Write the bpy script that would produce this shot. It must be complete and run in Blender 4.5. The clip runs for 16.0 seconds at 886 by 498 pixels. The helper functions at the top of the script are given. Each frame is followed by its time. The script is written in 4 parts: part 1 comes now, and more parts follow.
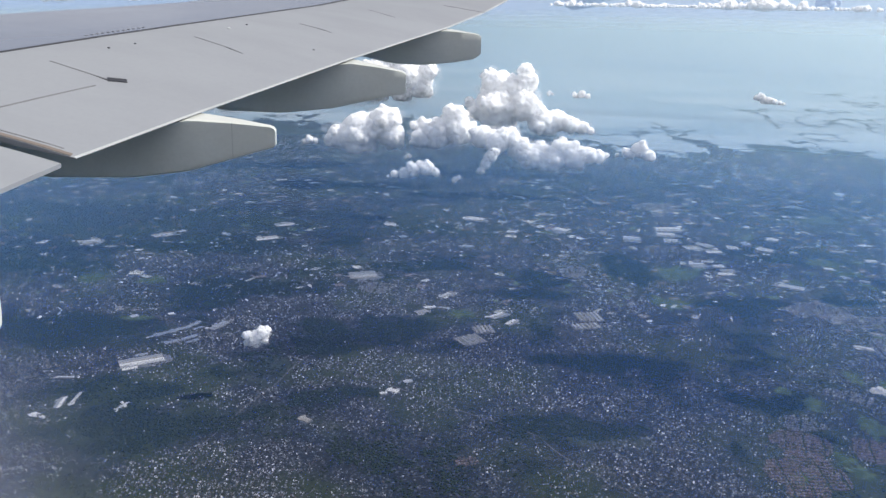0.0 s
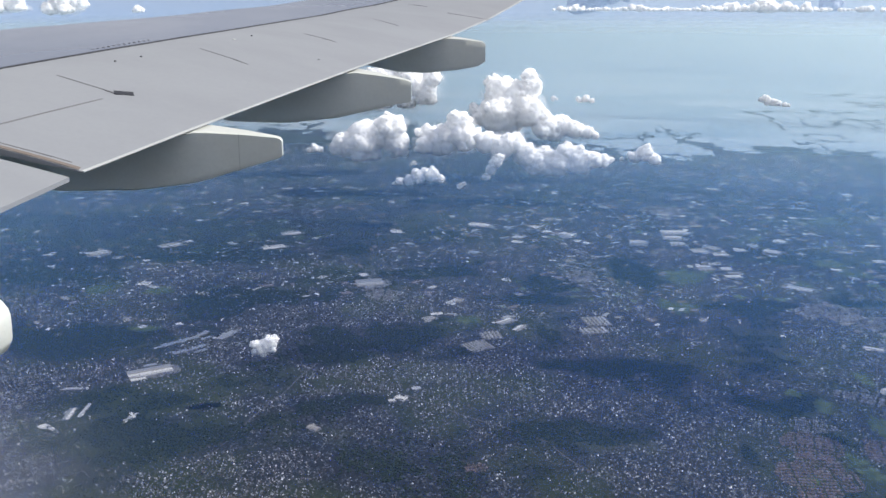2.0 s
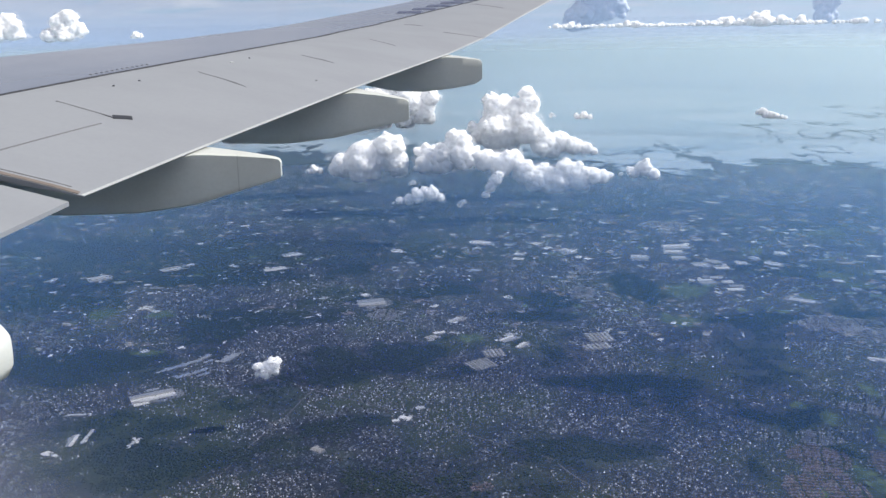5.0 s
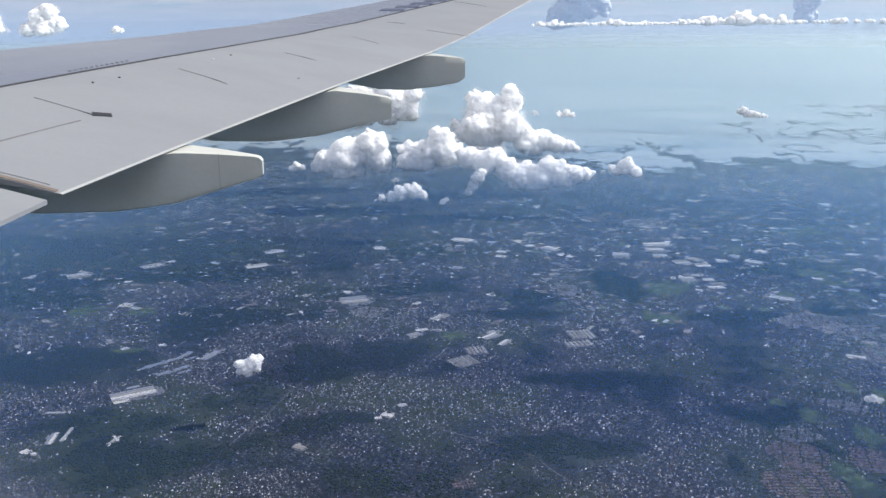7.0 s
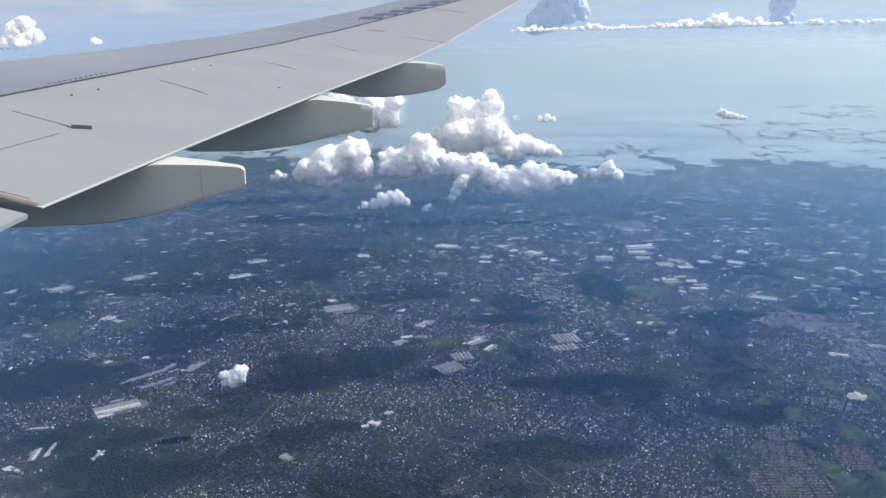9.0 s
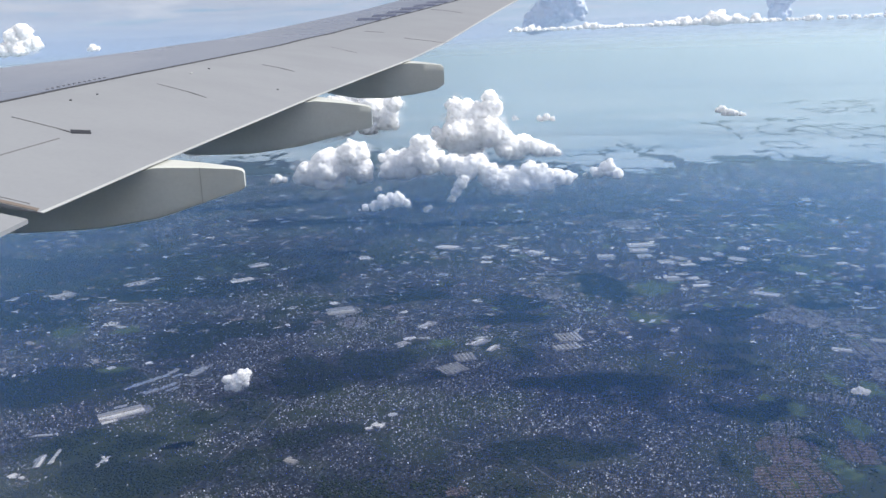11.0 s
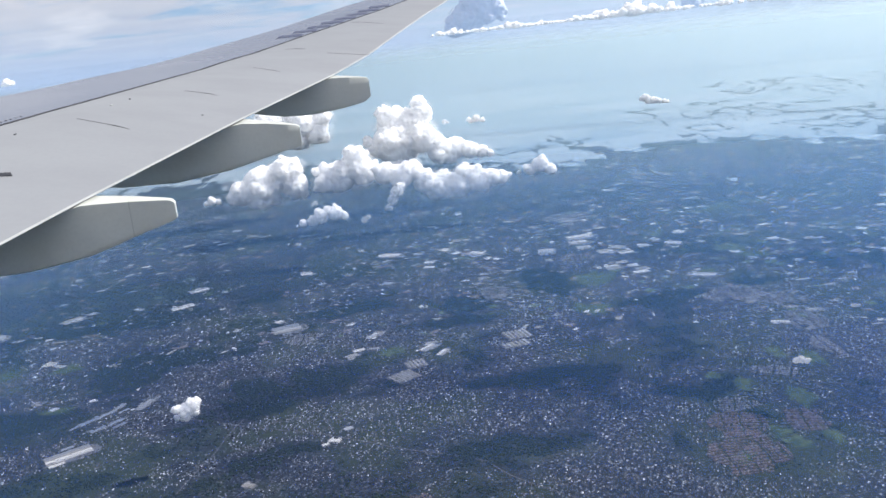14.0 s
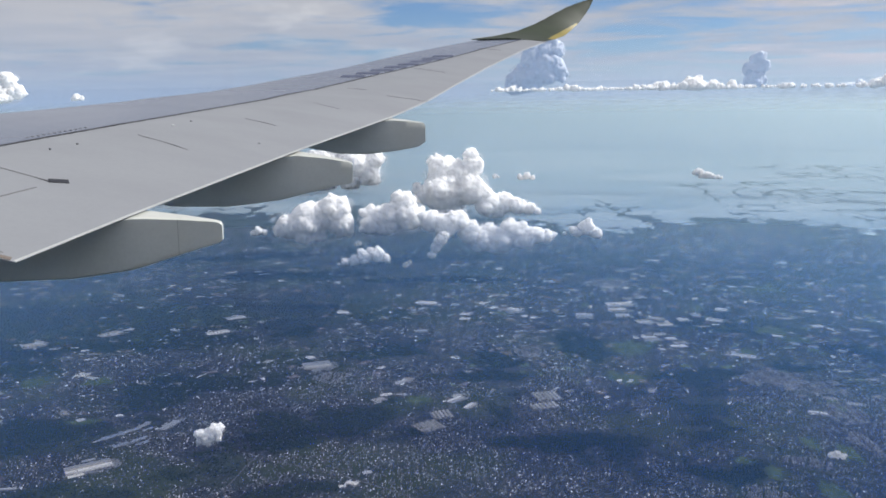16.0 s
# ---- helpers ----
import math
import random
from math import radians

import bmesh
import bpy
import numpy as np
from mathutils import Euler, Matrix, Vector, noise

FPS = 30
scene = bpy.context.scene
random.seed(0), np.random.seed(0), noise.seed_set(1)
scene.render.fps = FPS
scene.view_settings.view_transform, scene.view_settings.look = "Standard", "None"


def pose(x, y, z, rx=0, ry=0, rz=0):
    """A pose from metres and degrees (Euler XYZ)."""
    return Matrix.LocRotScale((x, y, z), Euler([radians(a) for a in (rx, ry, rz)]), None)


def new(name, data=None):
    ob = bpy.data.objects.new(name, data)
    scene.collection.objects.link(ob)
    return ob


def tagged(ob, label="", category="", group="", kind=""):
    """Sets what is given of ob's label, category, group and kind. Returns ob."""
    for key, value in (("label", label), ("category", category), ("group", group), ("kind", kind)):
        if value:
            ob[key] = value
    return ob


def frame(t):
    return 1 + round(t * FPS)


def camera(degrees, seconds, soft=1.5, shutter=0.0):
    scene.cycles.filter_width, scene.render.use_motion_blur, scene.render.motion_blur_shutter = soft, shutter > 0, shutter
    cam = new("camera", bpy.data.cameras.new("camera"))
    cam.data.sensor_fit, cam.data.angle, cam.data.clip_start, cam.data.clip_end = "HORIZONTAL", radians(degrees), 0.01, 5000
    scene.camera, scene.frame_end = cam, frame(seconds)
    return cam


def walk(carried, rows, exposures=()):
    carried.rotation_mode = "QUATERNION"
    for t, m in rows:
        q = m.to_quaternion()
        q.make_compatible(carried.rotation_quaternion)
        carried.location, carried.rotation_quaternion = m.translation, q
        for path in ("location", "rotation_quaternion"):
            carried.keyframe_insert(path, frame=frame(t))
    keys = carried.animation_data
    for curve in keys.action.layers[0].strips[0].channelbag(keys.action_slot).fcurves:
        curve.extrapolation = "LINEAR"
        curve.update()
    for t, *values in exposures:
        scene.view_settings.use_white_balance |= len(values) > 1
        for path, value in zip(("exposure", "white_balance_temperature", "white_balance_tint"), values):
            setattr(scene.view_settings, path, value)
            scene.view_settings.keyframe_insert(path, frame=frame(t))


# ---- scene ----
# A view from an airliner's cabin window over its wing: a hazy plain of suburbs, a coast, the sea and cumulus.
# The land, sea and clouds stand at one fourteenth of their size, so that the horizon lies inside the view's reach;
# the wing has its true size.
EYE = 180.0
cam = camera(54.6, 16.0, 1.5, 0.4)
ROWS = [
    (0.0, 0.005, -0.019, -0.011, 73.44, -0.87, 3.88),
    (0.5, 0.001, -0.030, -0.026, 73.51, -0.95, 4.31),
    (1.0, 0.002, -0.028, -0.024, 73.48, -0.88, 4.32),
    (1.5, -0.006, -0.008, -0.012, 73.52, -0.45, 4.11),
    (2.0, -0.014, -0.008, 0.002, 73.87, 0.04, 4.05),
    (2.5, 0.001, -0.029, -0.009, 75.12, 0.34, 4.92),
    (3.0, -0.002, -0.022, -0.014, 76.03, 0.29, 5.65),
    (3.5, -0.005, -0.021, -0.022, 76.29, 0.54, 5.83),
    (4.0, -0.004, -0.021, -0.013, 75.99, 0.62, 5.65),
    (4.5, -0.010, -0.017, -0.009, 75.48, 0.85, 4.84),
    (5.0, -0.005, -0.009, -0.013, 75.11, 1.14, 3.82),
    (7.5, -0.004, 0.013, 0.006, 74.91, 0.75, 2.29),
    (8.0, -0.008, -0.008, -0.004, 75.25, 1.24, 1.34),
    (8.5, -0.010, 0.005, 0.007, 75.20, 1.44, 1.22),
    (9.0, -0.004, -0.003, 0.010, 75.31, 1.48, 1.41),
    (11.5, -0.000, -0.000, -0.013, 75.42, 3.13, 1.12),
    (12.0, 0.004, 0.023, 0.009, 75.71, 5.74, 0.30),
    (12.5, 0.003, 0.039, 0.004, 75.85, 7.95, -1.25),
    (13.0, 0.011, 0.016, 0.009, 75.72, 7.15, -2.12),
    (13.5, 0.017, 0.033, 0.030, 75.64, 5.90, -2.85),
    (14.0, 0.021, -0.014, 0.041, 75.42, 6.17, -3.77),
    (14.5, 0.010, 0.035, 0.031, 75.91, 11.48, -5.33),
    (15.0, -0.006, 0.048, 0.017, 76.45, 10.93, -3.35),
    (15.5, -0.009, 0.007, 0.006, 77.06, 3.89, -0.39),
    (16.0, 0.011, 0.020, -0.002, 79.07, 0.95, 0.17),
]
walk(cam, [(t, pose(x, y, EYE + z, rx, ry, rz)) for t, x, y, z, rx, ry, rz in ROWS],
     [(0.0, 0.0), (5.0, 0.0), (11.5, 0.03), (13.5, 0.12), (14.3, 0.23), (15.0, 0.12), (15.5, 0.06), (16.0, -0.22)])

# ---- light ----
SUN_AZ, SUN_EL = 76.0, 44.0
scene.cycles.transparent_max_bounces = 48
world = bpy.data.worlds.new("sky")
scene.world = world
world.use_nodes = True


def wire(tree, a, b):
    tree.links.new(a, b)


def build_world():
    t = world.node_tree
    n = t.nodes
    n.clear()
    out = n.new("ShaderNodeOutputWorld")
    bg = n.new("ShaderNodeBackground")
    bg.inputs["Strength"].default_value = 0.089
    sky = n.new("ShaderNodeTexSky")
    sky.sky_type = "NISHITA"
    sky.sun_disc = False
    sky.sun_elevation = radians(SUN_EL)
    sky.sun_rotation = radians(SUN_AZ)
    sky.altitude = 2500
    sky.air_density, sky.dust_density, sky.ozone_density = 1.0, 0.9, 3.0
    # veils of high cloud, on a plane far above
    co = n.new("ShaderNodeTexCoord")
    sep = n.new("ShaderNodeSeparateXYZ")
    wire(t, co.outputs["Generated"], sep.inputs[0])
    up = n.new("ShaderNodeMath")
    up.operation = "MAXIMUM"
    up.inputs[1].default_value = 0.0
    wire(t, sep.outputs["Z"], up.inputs[0])
    lift = n.new("ShaderNodeMath")
    lift.operation = "ADD"
    lift.inputs[1].default_value = 0.06
    wire(t, up.outputs[0], lift.inputs[0])
    dx, dy = n.new("ShaderNodeMath"), n.new("ShaderNodeMath")
    for d, axis in ((dx, "X"), (dy, "Y")):
        d.operation = "DIVIDE"
        wire(t, sep.outputs[axis], d.inputs[0])
        wire(t, lift.outputs[0], d.inputs[1])
    com = n.new("ShaderNodeCombineXYZ")
    wire(t, dx.outputs[0], com.inputs["X"])
    wire(t, dy.outputs[0], com.inputs["Y"])
    noise1 = n.new("ShaderNodeTexNoise")
    noise1.inputs["Scale"].default_value = 0.75
    noise1.inputs["Detail"].default_value = 9
    noise1.inputs["Roughness"].default_value = 0.62
    noise1.inputs["Distortion"].default_value = 0.5
    wire(t, com.outputs[0], noise1.inputs["Vector"])
    ramp = n.new("ShaderNodeMapRange")
    ramp.interpolation_type = "SMOOTHSTEP"
    ramp.inputs["From Min"].default_value = 0.37
    ramp.inputs["From Max"].default_value = 0.60
    ramp.inputs["To Max"].default_value = 0.95
    thick = n.new("ShaderNodeMapRange")
    thick.interpolation_type = "SMOOTHSTEP"
    for key, v in (("From Min", -0.55), ("From Max", 0.10), ("To Min", 0.15), ("To Max", 0.0)):
        thick.inputs[key].default_value = v
    wire(t, sep.outputs["X"], thick.inputs["Value"])
    cover = n.new("ShaderNodeMath")
    cover.operation = "ADD"
    wire(t, noise1.outputs["Fac"], cover.inputs[0])
    wire(t, thick.outputs[0], cover.inputs[1])
    wire(t, cover.outputs[0], ramp.inputs["Value"])
    tone = n.new("ShaderNodeTexNoise")
    tone.inputs["Scale"].default_value = 0.9
    tone.inputs["Detail"].default_value = 6
    wire(t, com.outputs[0], tone.inputs["Vector"])
    shade = n.new("ShaderNodeMix")
    shade.data_type = "RGBA"
    shade.inputs["A"].default_value = (4.6, 5.2, 6.5, 1)
    shade.inputs["B"].default_value = (8.5, 8.3, 8.4, 1)
    wire(t, tone.outputs["Fac"], shade.inputs["Factor"])
    mix = n.new("ShaderNodeMix")
    mix.data_type = "RGBA"
    wire(t, ramp.outputs[0], mix.inputs["Factor"])
    tint = n.new("ShaderNodeMix")
    tint.data_type, tint.blend_type = "RGBA", "MULTIPLY"
    tint.inputs["Factor"].default_value = 1.0
    tint.inputs["B"].default_value = (0.80, 0.93, 1.16, 1)
    wire(t, sky.outputs["Color"], tint.inputs["A"])
    wire(t, tint.outputs["Result"], mix.inputs["A"])
    wire(t, shade.outputs["Result"], mix.inputs["B"])
    # whitish mist along the horizon
    low = n.new("ShaderNodeMapRange")
    low.interpolation_type = "SMOOTHERSTEP"
    for key, v in (("From Min", -0.03), ("From Max", 0.055), ("To Min", 0.85), ("To Max", 0.0)):
        low.inputs[key].default_value = v
    wire(t, sep.outputs["Z"], low.inputs["Value"])
    mist = n.new("ShaderNodeMix")
    mist.data_type = "RGBA"
    wire(t, low.outputs[0], mist.inputs["Factor"])
    wire(t, mix.outputs["Result"], mist.inputs["A"])
    # the mist is whiter towards the sun
    toward = n.new("ShaderNodeVectorMath")
    toward.operation = "DOT_PRODUCT"
    toward.inputs[1].default_value = (math.sin(radians(SUN_AZ)), math.cos(radians(SUN_AZ)), 0)
    wire(t, co.outputs["Generated"], toward.inputs[0])
    glow = n.new("ShaderNodeMapRange")
    glow.interpolation_type = "SMOOTHSTEP"
    for key, v in (("From Min", -0.2), ("From Max", 0.95)):
        glow.inputs[key].default_value = v
    wire(t, toward.outputs["Value"], glow.inputs["Value"])
    white = n.new("ShaderNodeMix")
    white.data_type = "RGBA"
    white.inputs["A"].default_value = (4.9, 6.5, 9.2, 1)
    white.inputs["B"].default_value = (7.2, 8.5, 9.9, 1)
    wire(t, glow.outputs[0], white.inputs["Factor"])
    wire(t, white.outputs["Result"], mist.inputs["B"])
    # long thin sheets of high cloud over the bay, and broken puffs over the land
    sides = n.new("ShaderNodeMapRange")
    sides.interpolation_type = "SMOOTHSTEP"
    for key, v in (("From Min", -0.02), ("From Max", 0.16)):
        sides.inputs[key].default_value = v
    wire(t, sep.outputs["X"], sides.inputs["Value"])
    land_side = n.new("ShaderNodeMath")
    land_side.operation = "SUBTRACT"
    land_side.inputs[0].default_value = 1.0
    wire(t, sides.outputs[0], land_side.inputs[1])
    above = n.new("ShaderNodeMapRange")
    above.interpolation_type = "SMOOTHSTEP"
    for key, v in (("From Min", 0.005), ("From Max", 0.022)):
        above.inputs[key].default_value = v
    wire(t, sep.outputs["Z"], above.inputs["Value"])
    last = mist.outputs["Result"]
    for stretch, size, lo, hi, side, colour in (((2.4, 2.4, 27.0), 1.15, 0.50, 0.62, sides.outputs[0], (9.2, 8.3, 8.5, 1)),
                                                ((3.2, 3.2, 13.0), 1.6, 0.50, 0.68, land_side.outputs[0], (9.4, 9.5, 9.8, 1))):
        place = n.new("ShaderNodeMapping")
        place.inputs["Scale"].default_value = stretch
        wire(t, co.outputs["Generated"], place.inputs["Vector"])
        sheet = n.new("ShaderNodeTexNoise")
        sheet.inputs["Scale"].default_value, sheet.inputs["Detail"].default_value, sheet.inputs["Roughness"].default_value = size, 7, 0.58
        wire(t, place.outputs[0], sheet.inputs["Vector"])
        cov = n.new("ShaderNodeMapRange")
        cov.interpolation_type = "SMOOTHSTEP"
        for key, v in (("From Min", lo), ("From Max", hi), ("To Max", 0.85)):
            cov.inputs[key].default_value = v
        wire(t, sheet.outputs["Fac"], cov.inputs["Value"])
        one, two, over = n.new("ShaderNodeMath"), n.new("ShaderNodeMath"), n.new("ShaderNodeMix")
        one.operation = two.operation = "MULTIPLY"
        wire(t, cov.outputs[0], one.inputs[0])
        wire(t, side, one.inputs[1])
        wire(t, one.outputs[0], two.inputs[0])
        wire(t, above.outputs[0], two.inputs[1])
        over.data_type = "RGBA"
        over.inputs["B"].default_value = colour
        wire(t, two.outputs[0], over.inputs["Factor"])
        wire(t, last, over.inputs["A"])
        last = over.outputs["Result"]
    wire(t, last, bg.inputs["Color"])
    wire(t, bg.outputs[0], out.inputs["Surface"])


build_world()
sun = new("sun", bpy.data.lights.new("sun", "SUN"))
sun.data.energy, sun.data.angle, sun.data.color = 5.6, radians(0.53), (1.0, 0.975, 0.935)
sun.rotation_euler = (radians(90 - SUN_EL), 0, radians(180 - SUN_AZ))


# ---- materials ----
def material(name, colour, rough=0.8, metal=0.0, spec=0.5):
    m = bpy.data.materials.new(name)
    m.use_nodes = True
    b = m.node_tree.nodes["Principled BSDF"]
    b.inputs["Base Color"].default_value = (*colour, 1)
    b.inputs["Roughness"].default_value = rough
    b.inputs["Metallic"].default_value = metal
    b.inputs["Specular IOR Level"].default_value = spec
    return m, m.node_tree, b


def node(t, kind, **inputs):
    n = t.nodes.new("ShaderNode" + kind)
    for key, v in inputs.items():
        n.inputs[key.replace("_", " ")].default_value = v
    return n


def world_coords(t):
    return node(t, "NewGeometry").outputs["Position"]


def colour_mix(t, fac, a, b, blend="MIX"):
    m = t.nodes.new("ShaderNodeMix")
    m.data_type, m.blend_type = "RGBA", blend
    for socket, v in (("Factor", fac), ("A", a), ("B", b)):
        if isinstance(v, bpy.types.NodeSocket):
            t.links.new(v, m.inputs[socket])
        else:
            m.inputs[socket].default_value = v if isinstance(v, float) else (*v, 1)
    return m.outputs["Result"]


def noise_fac(t, vec, scale, lo=0.0, hi=1.0, detail=5.0, rough=0.55):
    n = node(t, "TexNoise", Scale=scale, Detail=detail, Roughness=rough)
    t.links.new(vec, n.inputs["Vector"])
    r = node(t, "MapRange", From_Min=lo, From_Max=hi)
    r.interpolation_type = "SMOOTHSTEP"
    t.links.new(n.outputs["Fac"], r.inputs["Value"])
    return r.outputs[0]


def painted(name, colour, stain, rough, spec=0.5, scale=1.2, soil=0.22, coat=0.0):
    """Aircraft paint: faint streaks along the flight, fine soiling."""
    m, t, b = material(name, colour, rough, 0.0, spec)
    tc = node(t, "TexCoord")
    mp = node(t, "Mapping")
    mp.inputs["Scale"].default_value = (0.5, 1.1, 1.0)
    t.links.new(tc.outputs["Object"], mp.inputs["Vector"])
    f1 = noise_fac(t, mp.outputs[0], scale, 0.3, 0.75)
    f2 = noise_fac(t, tc.outputs["Object"], scale * 14, 0.35, 0.8)
    c = colour_mix(t, f1, colour, stain)
    half = node(t, "Math")
    half.operation = "MULTIPLY"
    half.inputs[1].default_value = soil
    t.links.new(f2, half.inputs[0])
    c = colour_mix(t, half.outputs[0], c, tuple(v * 0.86 for v in stain))
    t.links.new(c, b.inputs["Base Color"])
    r = node(t, "MapRange", To_Min=rough - 0.02, To_Max=rough + 0.03)
    t.links.new(f1, r.inputs["Value"])
    t.links.new(r.outputs[0], b.inputs["Roughness"])
    b.inputs["Coat Weight"].default_value = coat
    b.inputs["Coat Roughness"].default_value = 0.15
    return m


WING_GREY = painted("wing_grey_paint", (0.244, 0.254, 0.270), (0.226, 0.235, 0.252), 0.42, 0.4)
SKIN_GREY = painted("wing_box_paint", (0.125, 0.145, 0.195), (0.115, 0.135, 0.185), 0.26, 0.5, 0.5, 0.06, 0.15)
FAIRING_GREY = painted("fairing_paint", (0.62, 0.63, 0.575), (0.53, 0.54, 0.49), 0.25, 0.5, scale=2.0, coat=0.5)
EDGE_GREY = painted("worn_edge_paint", (0.46, 0.47, 0.47), (0.36, 0.37, 0.37), 0.4)
SEAL_DARK = material("dark_seal", (0.02, 0.022, 0.03), 0.6)[0]
LINE_GREY = material("panel_joint", (0.15, 0.15, 0.16), 0.6)[0]
FAIRING_JOINT = material("fairing_joint", (0.36, 0.37, 0.33), 0.5)[0]
BRONZE = material("soiled_seal", (0.16, 0.13, 0.11), 0.55)[0]
LETTER_BLUE = material("dark_blue_letter_paint", (0.035, 0.045, 0.10), 0.35)[0]
WINGLET_GREEN = painted("winglet_olive_paint", (0.04, 0.052, 0.03), (0.028, 0.036, 0.024), 0.55, 0.3)
WINGLET_YELLOW = painted("winglet_yellow_paint", (0.26, 0.21, 0.045), (0.21, 0.165, 0.035), 0.55)


def ground_material():
    m, t, b = material("suburban_land", (0.08, 0.09, 0.07), 0.95, 0.0, 0.2)
    p = world_coords(t)
    wood = noise_fac(t, p, 0.010, 0.46, 0.60, 6.0)
    field = noise_fac(t, p, 0.017, 0.56, 0.66, 4.0)
    built = node(t, "TexVoronoi", Scale=1.15)
    t.links.new(p, built.inputs["Vector"])
    grey = node(t, "ValToRGB")
    els = grey.color_ramp.elements
    els[0].color, els[1].color = (0.012, 0.015, 0.020, 1), (0.085, 0.09, 0.10, 1)
    els[0].position, els[1].position = 0.30, 1.0
    e = els.new(0.80)
    e.color = (0.022, 0.026, 0.032, 1)
    sep = node(t, "SeparateColor")
    t.links.new(built.outputs["Color"], sep.inputs[0])
    t.links.new(sep.outputs[0], grey.inputs["Fac"])
    tint = colour_mix(t, noise_fac(t, p, 0.035, 0.4, 0.7), (0.95, 0.95, 0.95), (0.82, 0.94, 1.05))
    town = colour_mix(t, 1.0, grey.outputs["Color"], tint, "MULTIPLY")
    green = colour_mix(t, noise_fac(t, p, 0.5, 0.3, 0.7), (0.013, 0.020, 0.011), (0.030, 0.040, 0.020))
    meadow = colour_mix(t, noise_fac(t, p, 0.09, 0.3, 0.7), (0.05, 0.075, 0.03), (0.085, 0.10, 0.05))
    c = colour_mix(t, wood, town, green)
    f = node(t, "Math")
    f.operation = "MULTIPLY"
    f.inputs[1].default_value = 0.18
    t.links.new(field, f.inputs[0])
    c = colour_mix(t, f.outputs[0], c, meadow)
    t.links.new(c, b.inputs["Base Color"])
    return m


def roof_material(name, stops, rough, spec, metal=0.0):
    """Roofs of many colours, one to an island of the mesh."""
    m, t, b = material(name, (0.2, 0.2, 0.2), rough, metal, spec)
    g = node(t, "NewGeometry")
    r = node(t, "ValToRGB")
    els = r.color_ramp.elements
    while len(els) > 1:
        els.remove(els[0])
    els[0].position, els[0].color = stops[0][0], (*stops[0][1], 1)
    for pos, col in stops[1:]:
        els.new(pos).color = (*col, 1)
    r.color_ramp.interpolation = "CONSTANT"
    t.links.new(g.outputs["Random Per Island"], r.inputs["Fac"])
    t.links.new(r.outputs["Color"], b.inputs["Base Color"])
    return m


HOUSE_ROOFS = roof_material("house_roofs", [(0.0, (0.014, 0.016, 0.019)), (0.14, (0.032, 0.035, 0.040)), (0.32, (0.060, 0.064, 0.070)), (0.48, (0.095, 0.080, 0.076)),
    (0.54, (0.105, 0.115, 0.130)), (0.70, (0.16, 0.17, 0.185)), (0.84, (0.25, 0.26, 0.275)), (0.93, (0.38, 0.385, 0.39)), (0.982, (0.58, 0.58, 0.58))], 0.19, 0.9)
ESTATE_ROOFS = roof_material("estate_roofs", [(0.0, (0.085, 0.056, 0.050)), (0.3, (0.11, 0.078, 0.070)), (0.6, (0.075, 0.062, 0.062)), (0.85, (0.17, 0.15, 0.145))], 0.6, 0.4)
PALE_ESTATE = roof_material("pale_estate_roofs", [(0.0, (0.05, 0.05, 0.057)), (0.35, (0.08, 0.077, 0.085)), (0.65, (0.12, 0.117, 0.122)), (0.88, (0.26, 0.26, 0.26))], 0.35, 0.6)
HALL_ROOFS = roof_material("hall_roofs", [(0.0, (0.09, 0.105, 0.13)), (0.40, (0.16, 0.17, 0.19)), (0.62, (0.17, 0.13, 0.115)), (0.70, (0.27, 0.28, 0.29)), (0.91, (0.50, 0.50, 0.49))], 0.42, 0.5)
TREE_GREEN = roof_material("tree_crowns", [(0.0, (0.015, 0.024, 0.014)), (0.35, (0.020, 0.030, 0.017)), (0.7, (0.026, 0.037, 0.020))], 0.9, 0.2)


def grass_material():
    m, t, b = material("meadow_grass", (0.07, 0.10, 0.04), 0.95, 0.0, 0.2)
    p = world_coords(t)
    c = colour_mix(t, noise_fac(t, p, 0.22, 0.4, 0.62), (0.026, 0.044, 0.022), (0.060, 0.080, 0.036))
    t.links.new(c, b.inputs["Base Color"])
    return m


def sea_material():
    m, t, b = material("sea_water", (0.02, 0.045, 0.06), 0.22, 0.0, 0.5)
    p = world_coords(t)
    mp = node(t, "Mapping")
    mp.inputs["Scale"].default_value = (0.5, 1.6, 1.0)
    t.links.new(p, mp.inputs["Vector"])
    f = noise_fac(t, mp.outputs[0], 0.0045, 0.38, 0.62, 9.0, 0.62)
    t.links.new(colour_mix(t, f, (0.17, 0.25, 0.31), (0.34, 0.41, 0.46)), b.inputs["Base Color"])
    r = node(t, "MapRange", To_Min=0.16, To_Max=0.34)
    t.links.new(f, r.inputs["Value"])
    t.links.new(r.outputs[0], b.inputs["Roughness"])
    return m


